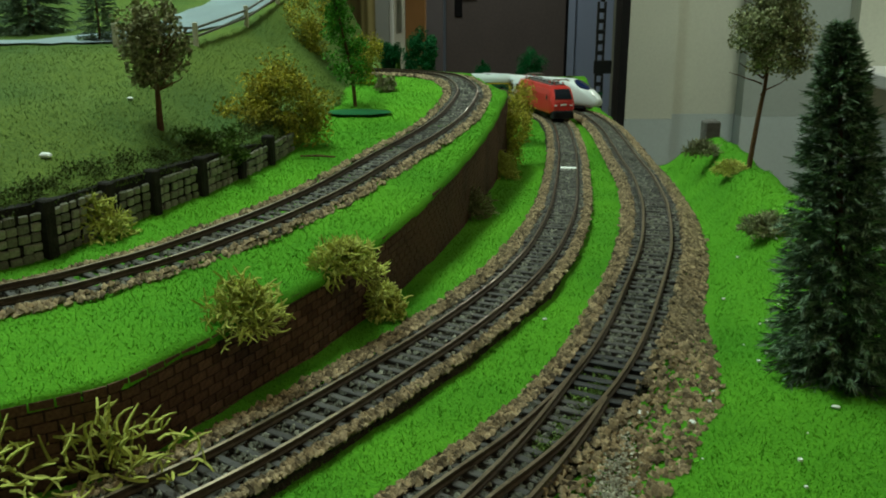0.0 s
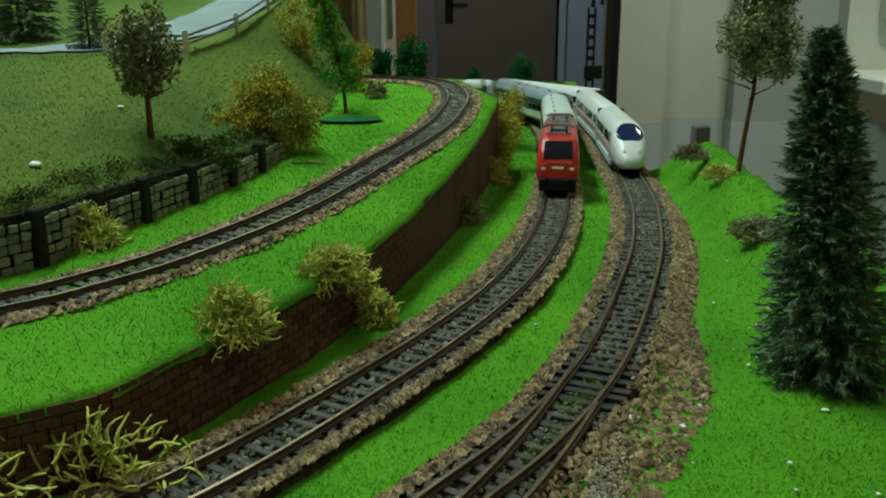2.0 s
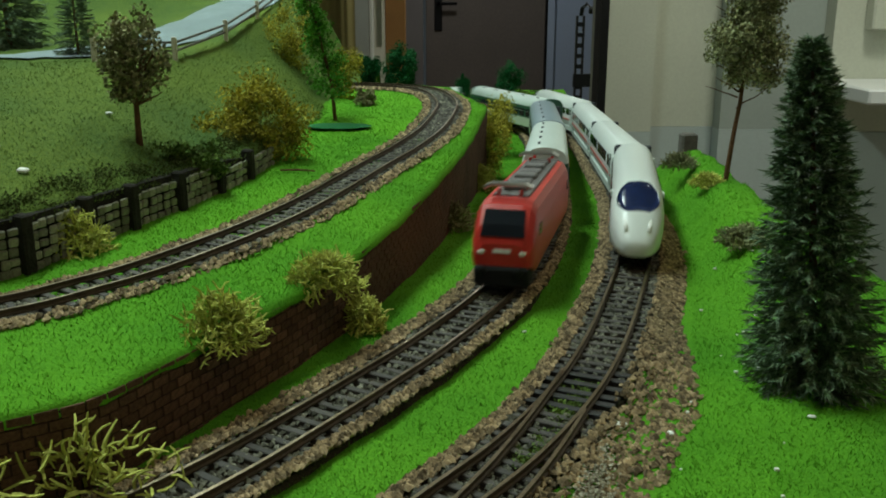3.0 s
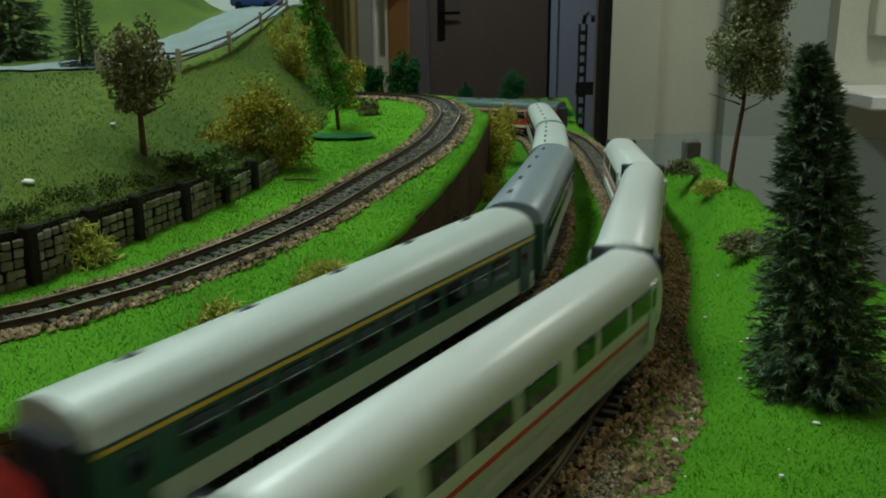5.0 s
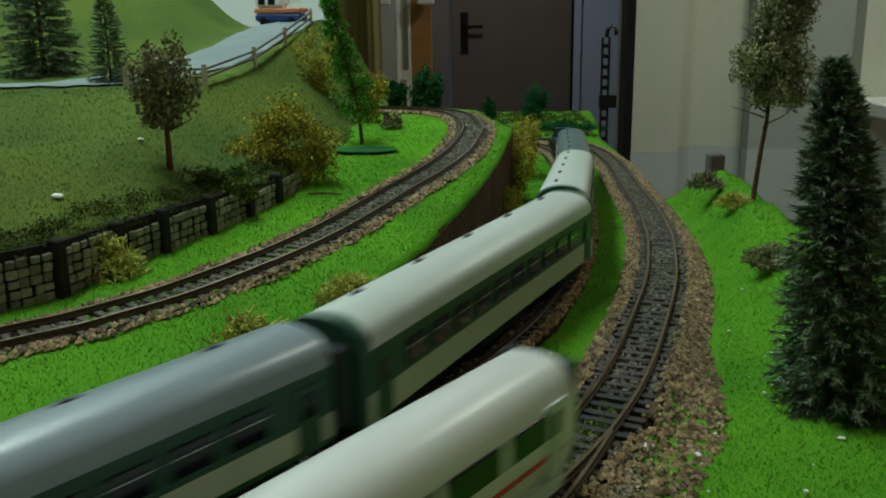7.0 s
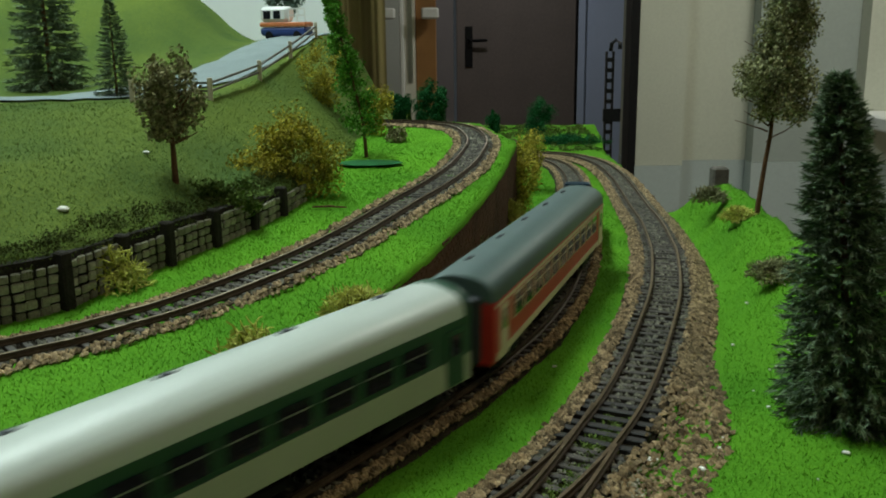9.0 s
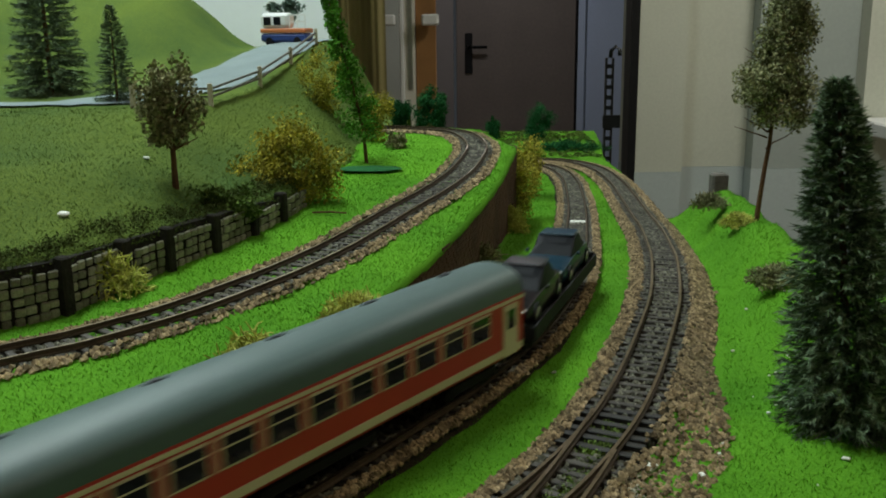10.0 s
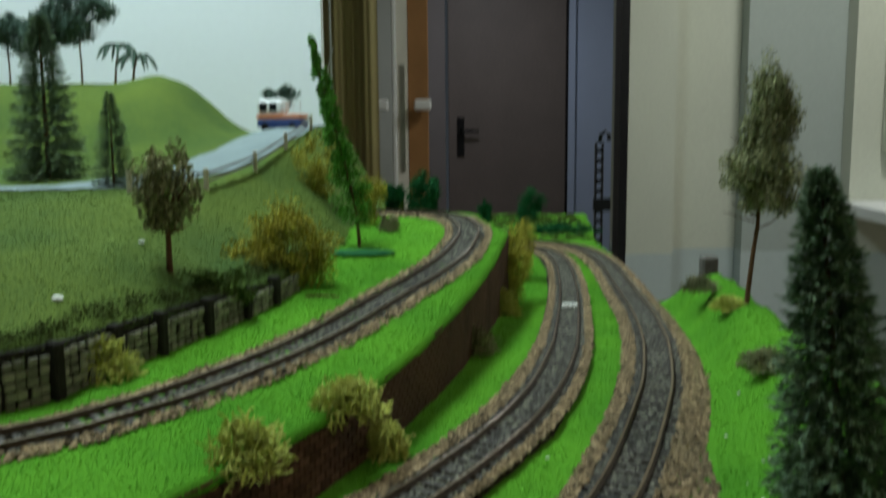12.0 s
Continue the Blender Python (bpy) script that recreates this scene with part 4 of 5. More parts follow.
# trees on the round hill
for k, (x, y, h) in enumerate(((-0.455, 1.15, 0.135), (-0.50, 1.17, 0.10), (-0.56, 1.18, 0.095))):
    tree("hill_tree", (x, y, hill_z(x, y)), "blue-green model tree on the hill top", h, h * 0.4, (h * 0.34, h * 0.3, h * 0.3), TREMBLE, 50 + k, lumps=44, each=170, size=0.0018)
for k, (x, y, h) in enumerate(((-0.41, 1.14, 0.042), (-0.388, 1.14, 0.026))):
    rnd = random.Random(60 + k)
    t = thing("palm_tree", "small bent dark green model palm", "tree", pose(x, y, hill_z(x, y)))
    b = Buf()
    b.tube([(0, 0, -0.002), (0.002, 0, h * 0.5), (0.006, 0, h)], [0.0018, 0.0014, 0.001], 6)
    b.make("trunk", BARK, t)
    for j in range(9):
        a = j * 0.7 + rnd.uniform(-0.2, 0.2)
        b = Buf()
        pts = [Vector((0.006, 0, h)) + Vector((math.cos(a), math.sin(a), 0)) * q * 0.026 + Vector((0, 0, 0.012 * math.sin(q * 2.2) - 0.022 * q * q)) for q in (0, 0.25, 0.5, 0.75, 1)]
        b.tube(pts, [0.001, 0.0026, 0.003, 0.0024, 0.0006], 4)
        b.make("frond", TREMBLE, t)

# fence along the road
fence = thing("fence", "white-posted timber fence along the model road", "fence")
posts = [(-0.228, 0.648), (-0.182, 0.685), (-0.166, 0.79), (-0.158, 0.90), (-0.150, 1.02)]
for x, y in posts:
    z = hill_z(x, y)
    boxpart("post", (x - 0.0017, x + 0.0017, y - 0.0017, y + 0.0017, z - 0.004, z + 0.0165), TIMBER, fence, "white post", 0.0004)
for (x0, y0), (x1, y1) in zip(posts, posts[1:]):
    for h in (0.0065, 0.0125):
        b = Buf()
        b.tube([(x0, y0 + 0.002, hill_z(x0, y0) + h), (x1, y1 + 0.002, hill_z(x1, y1) + h)], 0.0011, 4)
        b.make("rail", RAILWOOD, fence)

# the small van on the road
van = thing("van", "white, orange and blue model bus parked on the road", "bus", pose(-0.189, 1.06, hill_z(-0.189, 1.06) - 0.003, 0, 0, -14))
van.scale = (1.0, 1.0, 1.2)
boxpart("lower_body", (-0.028, 0.028, -0.011, 0.011, 0.004, 0.012), VANBLUE, van, "blue lower body", 0.002)
boxpart("band", (-0.0282, 0.0282, -0.0112, 0.0112, 0.0122, 0.0165), VANORANGE, van, "orange band", 0.001)
boxpart("upper_body", (-0.0275, 0.006, -0.0108, 0.0108, 0.0167, 0.031), WHITEPLASTIC, van, "white upper body", 0.003)
for x in (0.008, 0.0175, 0.027):
    boxpart("rail_post", (x - 0.0006, x + 0.0006, -0.0106, -0.0094, 0.0164, 0.0285), WHITEPLASTIC, van, "white deck rail post")
for z in (0.022, 0.028):
    boxpart("deck_rail", (0.006, 0.0276, -0.0106, -0.0094, z, z + 0.0012), WHITEPLASTIC, van, "white deck rail")
for k in range(2):
    boxpart("window", (-0.023 + 0.0122 * k, -0.0145 + 0.0122 * k, -0.0114, -0.0107, 0.0195, 0.027), GLASSDARK, van, "", 0.0002)
for x in (-0.017, 0.017):
    b = Buf()
    b.tube([(x, -0.0118, 0.004), (x, 0.0118, 0.004)], 0.0045, 12)
    b.make("wheel", BLACK, van)
pole = thing("catenary_mast", "thin grey mast beside the road", "mast", pose(-0.133, 1.08, hill_z(-0.133, 1.08)))
b = Buf()
b.tube([(0, 0, -0.01), (0, 0, 0.2)], [0.0014, 0.001], 6)
b.make("shaft", STEEL, pole)
b = Buf()
b.tube([(0, 0, 0.05), (-0.004, 0, 0.075), (0.003, 0, 0.1)], 0.0008, 5)
b.make("wire", STEEL, pole)
vz = hill_z(-0.2156, 1.2)
tree("hill_tree", (-0.2156, 1.2, vz), "dark round model tree behind the bus", 0.197 - vz, 0.158 - vz, (0.024, 0.02, 0.019), TREMBLE, 71, lumps=22, each=110, size=0.0018, crown_z=0.178 - vz)

# white chips scattered in the grass
for k, (x, y, s) in enumerate(((-0.186, 0.42, 0.0026), (-0.178, 0.52, 0.0018), (0.094, 0.42, 0.0018), (0.086, 0.283, 0.0015), (0.137, 0.288, 0.0014), (0.046, 0.385, 0.001), (0.069, 0.288, 0.003))):
    b = Buf()
    b.box(-s, s, -s * 0.7, s * 0.7, -s * 0.3, s * 0.5, bevel=s * 0.4)
    z = hill_z(x, y) if x < -0.1 else ground_z(x, y)
    ob = b.make("white_chip", WHITEBIT)
    ob.matrix_basis = pose(x, y, z + s * 0.4, 10, 5, 37 * k)
    tagged(ob, "white chip lying in the grass", "chip", "white chips")
# dark oval laid on the terrace as the poplar's shade
patch = Buf()
rings = []
for k in range(4):
    q = (1.0, 0.85, 0.5, 0.1)[k]
    rings.append([(0.026 * q * math.cos(j * 0.2618) * (1 + 0.12 * math.sin(3.1 * j)), 0.017 * q * math.sin(j * 0.2618) * (1 + 0.1 * math.cos(2.3 * j)), 0.0004 + 0.0016 * (1 - q)) for j in range(24)])
patch.loft(rings)
patch = patch.make("moss_patch", HEDGE, None, "", True)
patch.matrix_basis = pose(-0.066, 0.705, float(z_up(0.705)) + 0.0004)
tagged(patch, "dark green patch painted as the shade under the poplar", "moss")
stick = Buf()
stick.tube([(-0.011, 0, 0), (0, 0.0006, 0.0004), (0.011, -0.0004, 0)], [0.0006, 0.0008, 0.0005], 6)
stick = stick.make("twig", BARK)
stick.matrix_basis = pose(-0.077, 0.552, float(z_up(0.552)) + 0.001, 0, 0, -6)
tagged(stick, "dark twig lying on the grass terrace", "twig")
trnd = random.Random(91)
tb = Buf()
for _ in range(150):
    q = trnd.random()
    x, y = 0.0625 - 0.030 * q + trnd.gauss(0, 0.0035), 0.318 - 0.062 * q + trnd.gauss(0, 0.002)
    flakes(tb, (x, y, -0.0032), [0.0022, 0.0022, 0.0007], 16, 0.0006, trnd, 0.05)
tagged(tb.make("turnout_moss", SCENICMOSS), "pale green moss between the turnout rails", "moss", kind="stuff")
db = Buf()
for _ in range(1500):
    q = trnd.random()
    x, y = 0.064 - 0.016 * q + trnd.gauss(0, 0.0028), 0.302 - 0.075 * q + trnd.gauss(0, 0.004)
    r = trnd.uniform(0.0003, 0.0008)
    z = -0.0068 + trnd.uniform(0.0, 0.0022)
    db.add([(x - r, y, z), (x, y - r, z + 0.3 * r), (x + r, y, z), (x, y + r, z + 0.2 * r), (x, y, z + r)], [(0, 1, 4), (1, 2, 4), (2, 3, 4), (3, 0, 4)])
tagged(db.make("plaster_dust", PLASTERDUST), "pale plaster grit spilled on the ballast", "grit", kind="stuff")
frnd = np.random.RandomState(12)
flecks = Buf()
for _ in range(60):
    x, y = frnd.uniform(0.08, 0.2), frnd.uniform(0.22, 0.5)
    if x > ballast_x(y) + 0.004 and x < edge_x(y) - 0.006:
        s, z = frnd.uniform(0.0003, 0.0007), ground_z(x, y) + 0.001
        flecks.box(x - s, x + s, y - s, y + s, z, z + s)
tagged(flecks.make("white_flecks", WHITEBIT), "tiny white flecks strewn in the grass", "flecks", kind="stuff")
plate = boxpart("contact_plate", (-0.0075, 0.0075, -0.0035, 0.0035, -0.0034, -0.0012), WHITEBIT, None, bevel=0.0005)
plate.matrix_basis = pose(0.1106, 0.7854, float(z_low(0.7854)), 0, 0, -8)
tagged(plate, "pale contact plate between the rails", "plate")


# ---- grass fibres ----
def fibres(name, place, count, length, m, label, seed):
    rnd = np.random.RandomState(seed)
    vv, ff = [], []
    k = 0
    while k < count:
        got = place(rnd)
        if got is None:
            continue
        x, y, z = got
        a = rnd.rand() * 6.283
        w = 0.00016 + 0.00024 * y
        h = length * (0.5 + 0.8 * rnd.rand())
        lx, ly = rnd.randn() * 0.5 * h, rnd.randn() * 0.5 * h
        o = len(vv)
        vv += [(x - w * math.cos(a), y - w * math.sin(a), z - 0.0003), (x + w * math.cos(a), y + w * math.sin(a), z - 0.0003), (x + lx, y + ly, z + h)]
        ff.append((o, o + 1, o + 2))
        k += 1
    return tagged(mk(name, vv, ff, m), label, "grass", kind="stuff")


MP, OP, UP = main_path.p[::5], outer_path.p[::5], upper_path.p[::5]


def near_line(line, x, y):
    return np.sqrt(((line - (x, y)) ** 2).sum(1).min())


def low_place(rnd):
    y = 0.2 + 1.25 * rnd.rand() ** 1.9
    x = -0.1 + (float(edge_x(y)) + 0.1) * rnd.rand()
    xi = np.interp(y, rows_y, far_x)
    mx, ox = np.interp(y, MAIN_Y, MAIN_X), np.interp(y, OUTER_Y, OUTER_X)
    if x < xi + 0.001 or (mx < x < ox and (near_line(MP, x, y) < 0.0172 or near_line(OP, x, y) < 0.0212)) or (x <= mx and near_line(MP, x, y) < 0.018 + 0.011 * (1 - smoothstep(y, 0.3, 0.7))) or (x >= ox and x < ballast_x(y) + 0.001):
        return None
    return x, y, ground_z(x, y)


MAIN_Y, MAIN_X = [p[1] for p in MAIN[:18]], [p[0] for p in MAIN[:18]]
OUTER_Y, OUTER_X = [p[1] for p in OUTER[:15]], [p[0] for p in OUTER[:15]]


def up_place(rnd):
    y = 0.2 + 0.78 * rnd.rand() ** 1.5
    x1 = np.interp(y, rows_y, far_x)
    x0 = float(terrace_inner(y))
    x = x0 + (x1 - x0) * rnd.rand()
    if near_line(UP, x, y) < 0.0185:
        return None
    return x, y, terrace_z(x, y)


def hill_place(rnd):
    x = -0.32 + 0.25 * rnd.rand()
    fy = float(foot_y(x))
    y = fy + (0.9 - fy) * rnd.rand() ** 1.4
    if y > road_line(x) + 0.01 and x > -0.25 or y > 0.66 and x < -0.19:
        return None
    return x, y, hill_z(x, y)


fibres("grass_fibres", low_place, 72000, 0.0012, BLADE, "short bright green grass fibres on the lower field", 1)
fibres("grass_fibres", up_place, 46000, 0.0012, BLADE, "short bright green grass fibres on the terrace", 2)
fibres("grass_fibres", hill_place, 26000, 0.0013, HILLBLADE, "dull olive grass fibres on the hill", 3)

# dark moss hanging over the stone wall, and on the hill's foot
mrnd = random.Random(77)
mb = Buf()
for q in sp:
    for _ in range(5):
        back = mrnd.random()
        x, y = q[0] - 0.003 - 0.016 * back, q[1] + mrnd.uniform(-0.003, 0.003) + 0.006 * back
        z = 0.0475 + mrnd.uniform(-0.004, 0.003) if back < 0.4 else hill_z(x, y) + 0.001
        flakes(mb, (x, y, z), [0.0055, 0.0055, 0.0035], 44, 0.0006, mrnd, 0.05)
tagged(mb.make("moss_fringe", MOSS), "dark moss hanging over the stone wall", "moss", kind="stuff")

# mossy growth on the strip behind the tracks
grnd = random.Random(88)
gb = Buf()
for _ in range(420):
    x, y = grnd.uniform(-0.02, 0.24), grnd.uniform(1.43, 1.72)
    flakes(gb, (x, y, ground_z(x, y) + 0.002), [0.008, 0.008, 0.003], 26, 0.0017, grnd, 0.05)
tagged(gb.make("far_moss", HILLBLADE), "olive mossy growth behind the tracks", "moss", kind="stuff")


# ---- trains ----
def body_ring(w, z0, z1, y, arch=0.006, tuck=0.0015, n=7):
    """A cross-section of a coach: sides, shoulders and an arched roof, all at one y."""
    h = w / 2
    pts = [(-h + tuck, z0), (h - tuck, z0), (h, z0 + 0.006), (h, z1 - arch * 1.6)]
    for k in range(n):
        a = math.pi * (0.06 + 0.88 * k / (n - 1))
        pts.append((h * 0.97 * math.cos(a), z1 - arch * 1.35 + arch * 1.35 * math.sin(a) ** 0.8))
    pts += [(-h, z1 - arch * 1.6), (-h, z0 + 0.006)]
    return [(x, y, z) for x, z in pts]


def shell(name, w, z0, z1, y0, y1, m, parent, label="", arch=0.006, ends=0.0012):
    b = Buf()
    ys = [(y0, 0.94), (y0 + ends, 1.0), (y1 - ends, 1.0), (y1, 0.94)]
    b.loft([body_ring(w * k, z0, z0 + (z1 - z0) * (0.985 if k < 1 else 1), y, arch) for y, k in ys])
    return b.make(name, m, parent, label)


def roof_cap(name, w, zs, z1, y0, y1, m, parent, label=""):
    """An arched roof laid just over the body."""
    b = Buf()
    rings = []
    for y, k in ((y0, 0.93), (y0 + 0.0015, 1.0), (y1 - 0.0015, 1.0), (y1, 0.93)):
        h = w / 2 * k
        top = [(h * math.cos(math.pi * j / 14), zs + (z1 - zs) * (k if k == 1 else 0.97) * math.sin(math.pi * j / 14) ** 0.72) for j in range(15)]
        rings.append([(x, y, z) for x, z in top] + [(-h * 0.9, y, zs - 0.0006), (h * 0.9, y, zs - 0.0006)])
    b.loft(rings)
    ob = b.make(name, m, parent, label, True)
    ob.data.set_sharp_from_angle(angle=radians(40))
    return ob


def bogie(y, parent, side=True):
    b = Buf()
    b.box(-0.0105, 0.0105, y - 0.018, y + 0.018, 0.0035, 0.0085, bevel=0.001)
    for s in (-1, 1):
        b.box(s * 0.0118 - 0.001, s * 0.0118 + 0.001, y - 0.017, y + 0.017, 0.003, 0.0075, bevel=0.0006)
    bg = b.make("bogie", BLACK, parent, "black bogie frame")
    for q in (-0.0125, 0.0125):
        w = Buf()
        for s in (-1, 1):
            w.tube([(s * 0.0072, y + q, 0.0055), (s * 0.0098, y + q, 0.0055)], 0.0055, 14)
        w.tube([(-0.0072, y + q, 0.0055), (0.0072, y + q, 0.0055)], 0.001, 6)
        w.make("wheelset", DARKMETAL, bg)


def coach(name, label, length, roof_m, upper_m, lower_m, line_m, windows=10, roof_z=0.046, end_m=None, frame_m=None, panel=(0.0125, 0.0205), roof_end=None):
    """A passenger coach: underframe, body, painted bands, windows, doors, roof and bellows."""
    W, L = 0.0325, length / 2 - 0.004
    c = thing(name, label, "train coach")
    boxpart("underframe", (-0.012, 0.012, -L + 0.003, L - 0.003, 0.0075, 0.0105), BLACK, c)
    boxpart("battery_box", (-0.013, 0.013, -0.03, 0.025, 0.003, 0.0076), BLACK, c, "", 0.001)
    for y in (-L + 0.034, L - 0.034):
        bogie(y, c)
    b = Buf()
    h = W / 2
    zr = roof_z - 0.0105
    for y0, y1, k in ((-L, L, 1.0),):
        b.loft([[(-h * q + 0.001, y, 0.0098), (h * q - 0.001, y, 0.0098), (h * q, y, 0.013), (h * q, y, zr), (-h * q, y, zr), (-h * q, y, 0.013)] for y, q in ((y0, 0.95), (y0 + 0.0015, 1), (y1 - 0.0015, 1), (y1, 0.95))])
    b.make("body", upper_m, c)
    for s in (-1, 1):
        x0, x1 = sorted((s * (h + 0.0001), s * (h + 0.0004)))
        boxpart("lower_panel", (x0, x1, -L + 0.002, L - 0.002, *panel), lower_m, c, "painted lower side panel")
        if line_m:
            boxpart("line", (x0, x1, -L + 0.001, L - 0.001, zr - 0.0022, zr - 0.0009), line_m, c, "thin painted line")
        span = 2 * (L - 0.026)
        for k in range(windows):
            y = -span / 2 + span * (k + 0.5) / windows
            ww = span / windows * 0.36
            if frame_m:
                boxpart("window_frame", (min(s * h, s * (h + 0.0005)), max(s * h, s * (h + 0.0005)), y - ww - 0.0009, y + ww + 0.0009, 0.0222, 0.0325), frame_m, c)
            win = boxpart("window", (min(s * h, s * (h + 0.0008)), max(s * h, s * (h + 0.0008)), y - ww, y + ww, 0.023, 0.0318), GLASSDARK, c)
            boxpart("sash", (min(s * h, s * (h + 0.001)), max(s * h, s * (h + 0.001)), y - ww, y + ww, 0.0286, 0.0290), frame_m or STEEL, win)
        for y in (-L + 0.012, L - 0.012):
            d = boxpart("door", (min(s * h, s * (h + 0.0007)), max(s * h, s * (h + 0.0007)), y - 0.0055, y + 0.0055, 0.011, 0.0325), end_m or upper_m, c)
            boxpart("pane", (min(s * h, s * (h + 0.0009)), max(s * h, s * (h + 0.0009)), y - 0.003, y + 0.003, 0.0225, 0.0305), GLASSDARK, d)
    r = roof_cap("roof", W * 0.995, zr, roof_z, -L, L, roof_m, c)
    if roof_end:
        for y0, y1 in ((-L - 0.0003, -L + 0.006), (L - 0.006, L + 0.0003)):
            roof_cap("roof_end", W * 1.01, zr, roof_z + 0.0004, y0, y1, roof_end, c, "dark green roof end")
    for k in range(5):
        y = -L + 0.03 + k * (2 * L - 0.06) / 4
        boxpart("vent", (0.004, 0.0062, y - 0.003, y + 0.003, roof_z - 0.0012, roof_z + 0.0004), RUBBER, r, "", 0.0003)
    for y0, y1 in ((-L - 0.0042, -L - 0.0001), (L + 0.0001, L + 0.0042)):
        boxpart("bellows", (-0.0105, 0.0105, y0, y1, 0.011, 0.038), RUBBER, c, "dark rubber bellows", 0.001)
    return c


def locomotive():
    W, L, top = 0.0335, 0.086, 0.0435
    c = thing("locomotive", "bright red model electric locomotive with dark roof", "locomotive")
    h = W / 2
    b = Buf()
    rings = []
    for y, wq, ztop, zbot in ((-L, 0.80, 0.024, 0.0128), (-L + 0.0016, 0.90, 0.028, 0.0122), (-L + 0.004, 0.96, 0.0325, 0.0115), (-L + 0.012, 1.0, top - 0.002, 0.0085), (-L + 0.019, 1.0, top, 0.0085), (L - 0.019, 1.0, top, 0.0085), (L - 0.012, 1.0, top - 0.002, 0.0085), (L - 0.004, 0.96, 0.0325, 0.0115), (L - 0.0016, 0.90, 0.028, 0.0122), (L, 0.80, 0.024, 0.0128)):
        q = h * wq
        rings.append([(-q * 0.96, y, zbot), (q * 0.96, y, zbot), (q, y, zbot + 0.004), (q, y, ztop * 0.62 + 0.004), (q * 0.92, y, ztop - 0.005), (q * 0.78, y, ztop - 0.0012), (q * 0.5, y, ztop), (-q * 0.5, y, ztop), (-q * 0.78, y, ztop - 0.0012), (-q * 0.92, y, ztop - 0.005), (-q, y, ztop * 0.62 + 0.004), (-q, y, zbot + 0.004)])
    b.loft(rings)
    body = b.make("body", RED, c, "bright red body")
    # windscreens, in the slope of each front
    for s in (-1, 1):
        b = Buf()
        line = ((0.0114, L - 0.0006, 0.0275), (0.0111, L - 0.0031, 0.0330), (0.0104, L - 0.0090, 0.0396))
        rings = []
        for w, y, z in line:
            rings.append([(x * s, yy * s, zz) for x, yy, zz in ((-w, y, z), (w, y, z), (w, y - 0.003, z - 0.0012), (-w, y - 0.003, z - 0.0012))])
        b.loft(rings)
        b.make("windscreen", GLASSDARK, c, "dark sloping windscreen")
        for x in (-0.0108, 0.0108):
            boxpart("headlight", (x - 0.0017, x + 0.0017, min(s * (L - 0.001), s * (L + 0.0006)), max(s * (L - 0.001), s * (L + 0.0006)), 0.0185, 0.0205), LAMPGLASS, c, "clear headlight", 0.0004)
        boxpart("badge", (-0.0045, 0.0045, min(s * L, s * (L + 0.0005)), max(s * L, s * (L + 0.0005)), 0.0195, 0.0213), WHITEPLASTIC, c, "pale badge bar")
        boxpart("skirt", (-0.0145, 0.0145, min(s * (L - 0.012), s * (L + 0.0015)), max(s * (L - 0.012), s * (L + 0.0015)), 0.0022, 0.0124), BLACK, c, "black buffer beam and snow plough", 0.0012)
        for x in (-0.0095, 0.0095):
            b = Buf()
            b.tube([(x, s * (L - 0.001), 0.0112), (x, s * (L + 0.0035), 0.0112), (x, s * (L + 0.0036), 0.0112), (x, s * (L + 0.0044), 0.0112)], [0.0011, 0.0011, 0.0027, 0.0025], 10)
            b.make("buffer", BLACK, c, "", True)
        for x in (-1, 1):
            w = boxpart("side_window", (min(x * (h - 0.0002), x * (h + 0.0004)), max(x * (h - 0.0002), x * (h + 0.0004)), s * (L - 0.021) - 0.0028, s * (L - 0.021) + 0.0028, 0.0255, 0.0315), GLASSDARK, c)
    boxpart("roof_plate", (-0.0098, 0.0098, -L + 0.024, L - 0.024, top - 0.0004, top + 0.0009), REDROOF, c, "dark grey roof plate", 0.0004)
    for k in range(6):
        y = -0.045 + k * 0.018
        boxpart("roof_box", (-0.006, 0.006, y - 0.006, y + 0.006, top + 0.0009, top + 0.0028 + 0.0006 * (k % 2)), REDROOF, c, "", 0.0006)
    for s in (-1, 1):
        b = Buf()
        y = s * (L - 0.030)
        for x in (-0.006, 0.006):
            b.tube([(x, y - 0.016, top + 0.003), (x * 0.6, y + 0.004, top + 0.0062), (x, y + 0.012, top + 0.0068)], 0.0006, 5)
            b.tube([(x, y - 0.010, top + 0.001), (x, y - 0.010, top + 0.004)], 0.0011, 6)
            b.tube([(x, y + 0.008, top + 0.001), (x, y + 0.008, top + 0.004)], 0.0011, 6)
        pan = b.make("pantograph", COACHRED, c, "folded red pantograph")
        b = Buf()
        for q in (0.010, 0.014):
            b.tube([(-0.0125, y + q, top + 0.0058), (-0.009, y + q, top + 0.0074), (0.009, y + q, top + 0.0074), (0.0125, y + q, top + 0.0058)], 0.001, 5)
        b.make("contact_strip", STEEL, pan, "bright contact strips")
        bogie(s * 0.048, c)
    boxpart("underframe", (-0.0125, 0.0125, -L + 0.014, L - 0.014, 0.004, 0.0090), BLACK, c, "", 0.001)
    return c


def ice_profile(w, z0, z1, y, k=1.0):
    h = w / 2
    out = []
    n = 22
    for j in range(n):
        a = 2 * math.pi * j / n - math.pi / 2
        ca, sa = math.cos(a), math.sin(a)
        x = h * math.copysign(abs(ca) ** 0.55, ca)
        z = (z0 + z1) / 2 + (z1 - z0) / 2 * math.copysign(abs(sa) ** 0.72, sa)
        if sa > 0:
            x *= 1 - 0.22 * sa ** 3
        out.append((x, y, z))
    return out


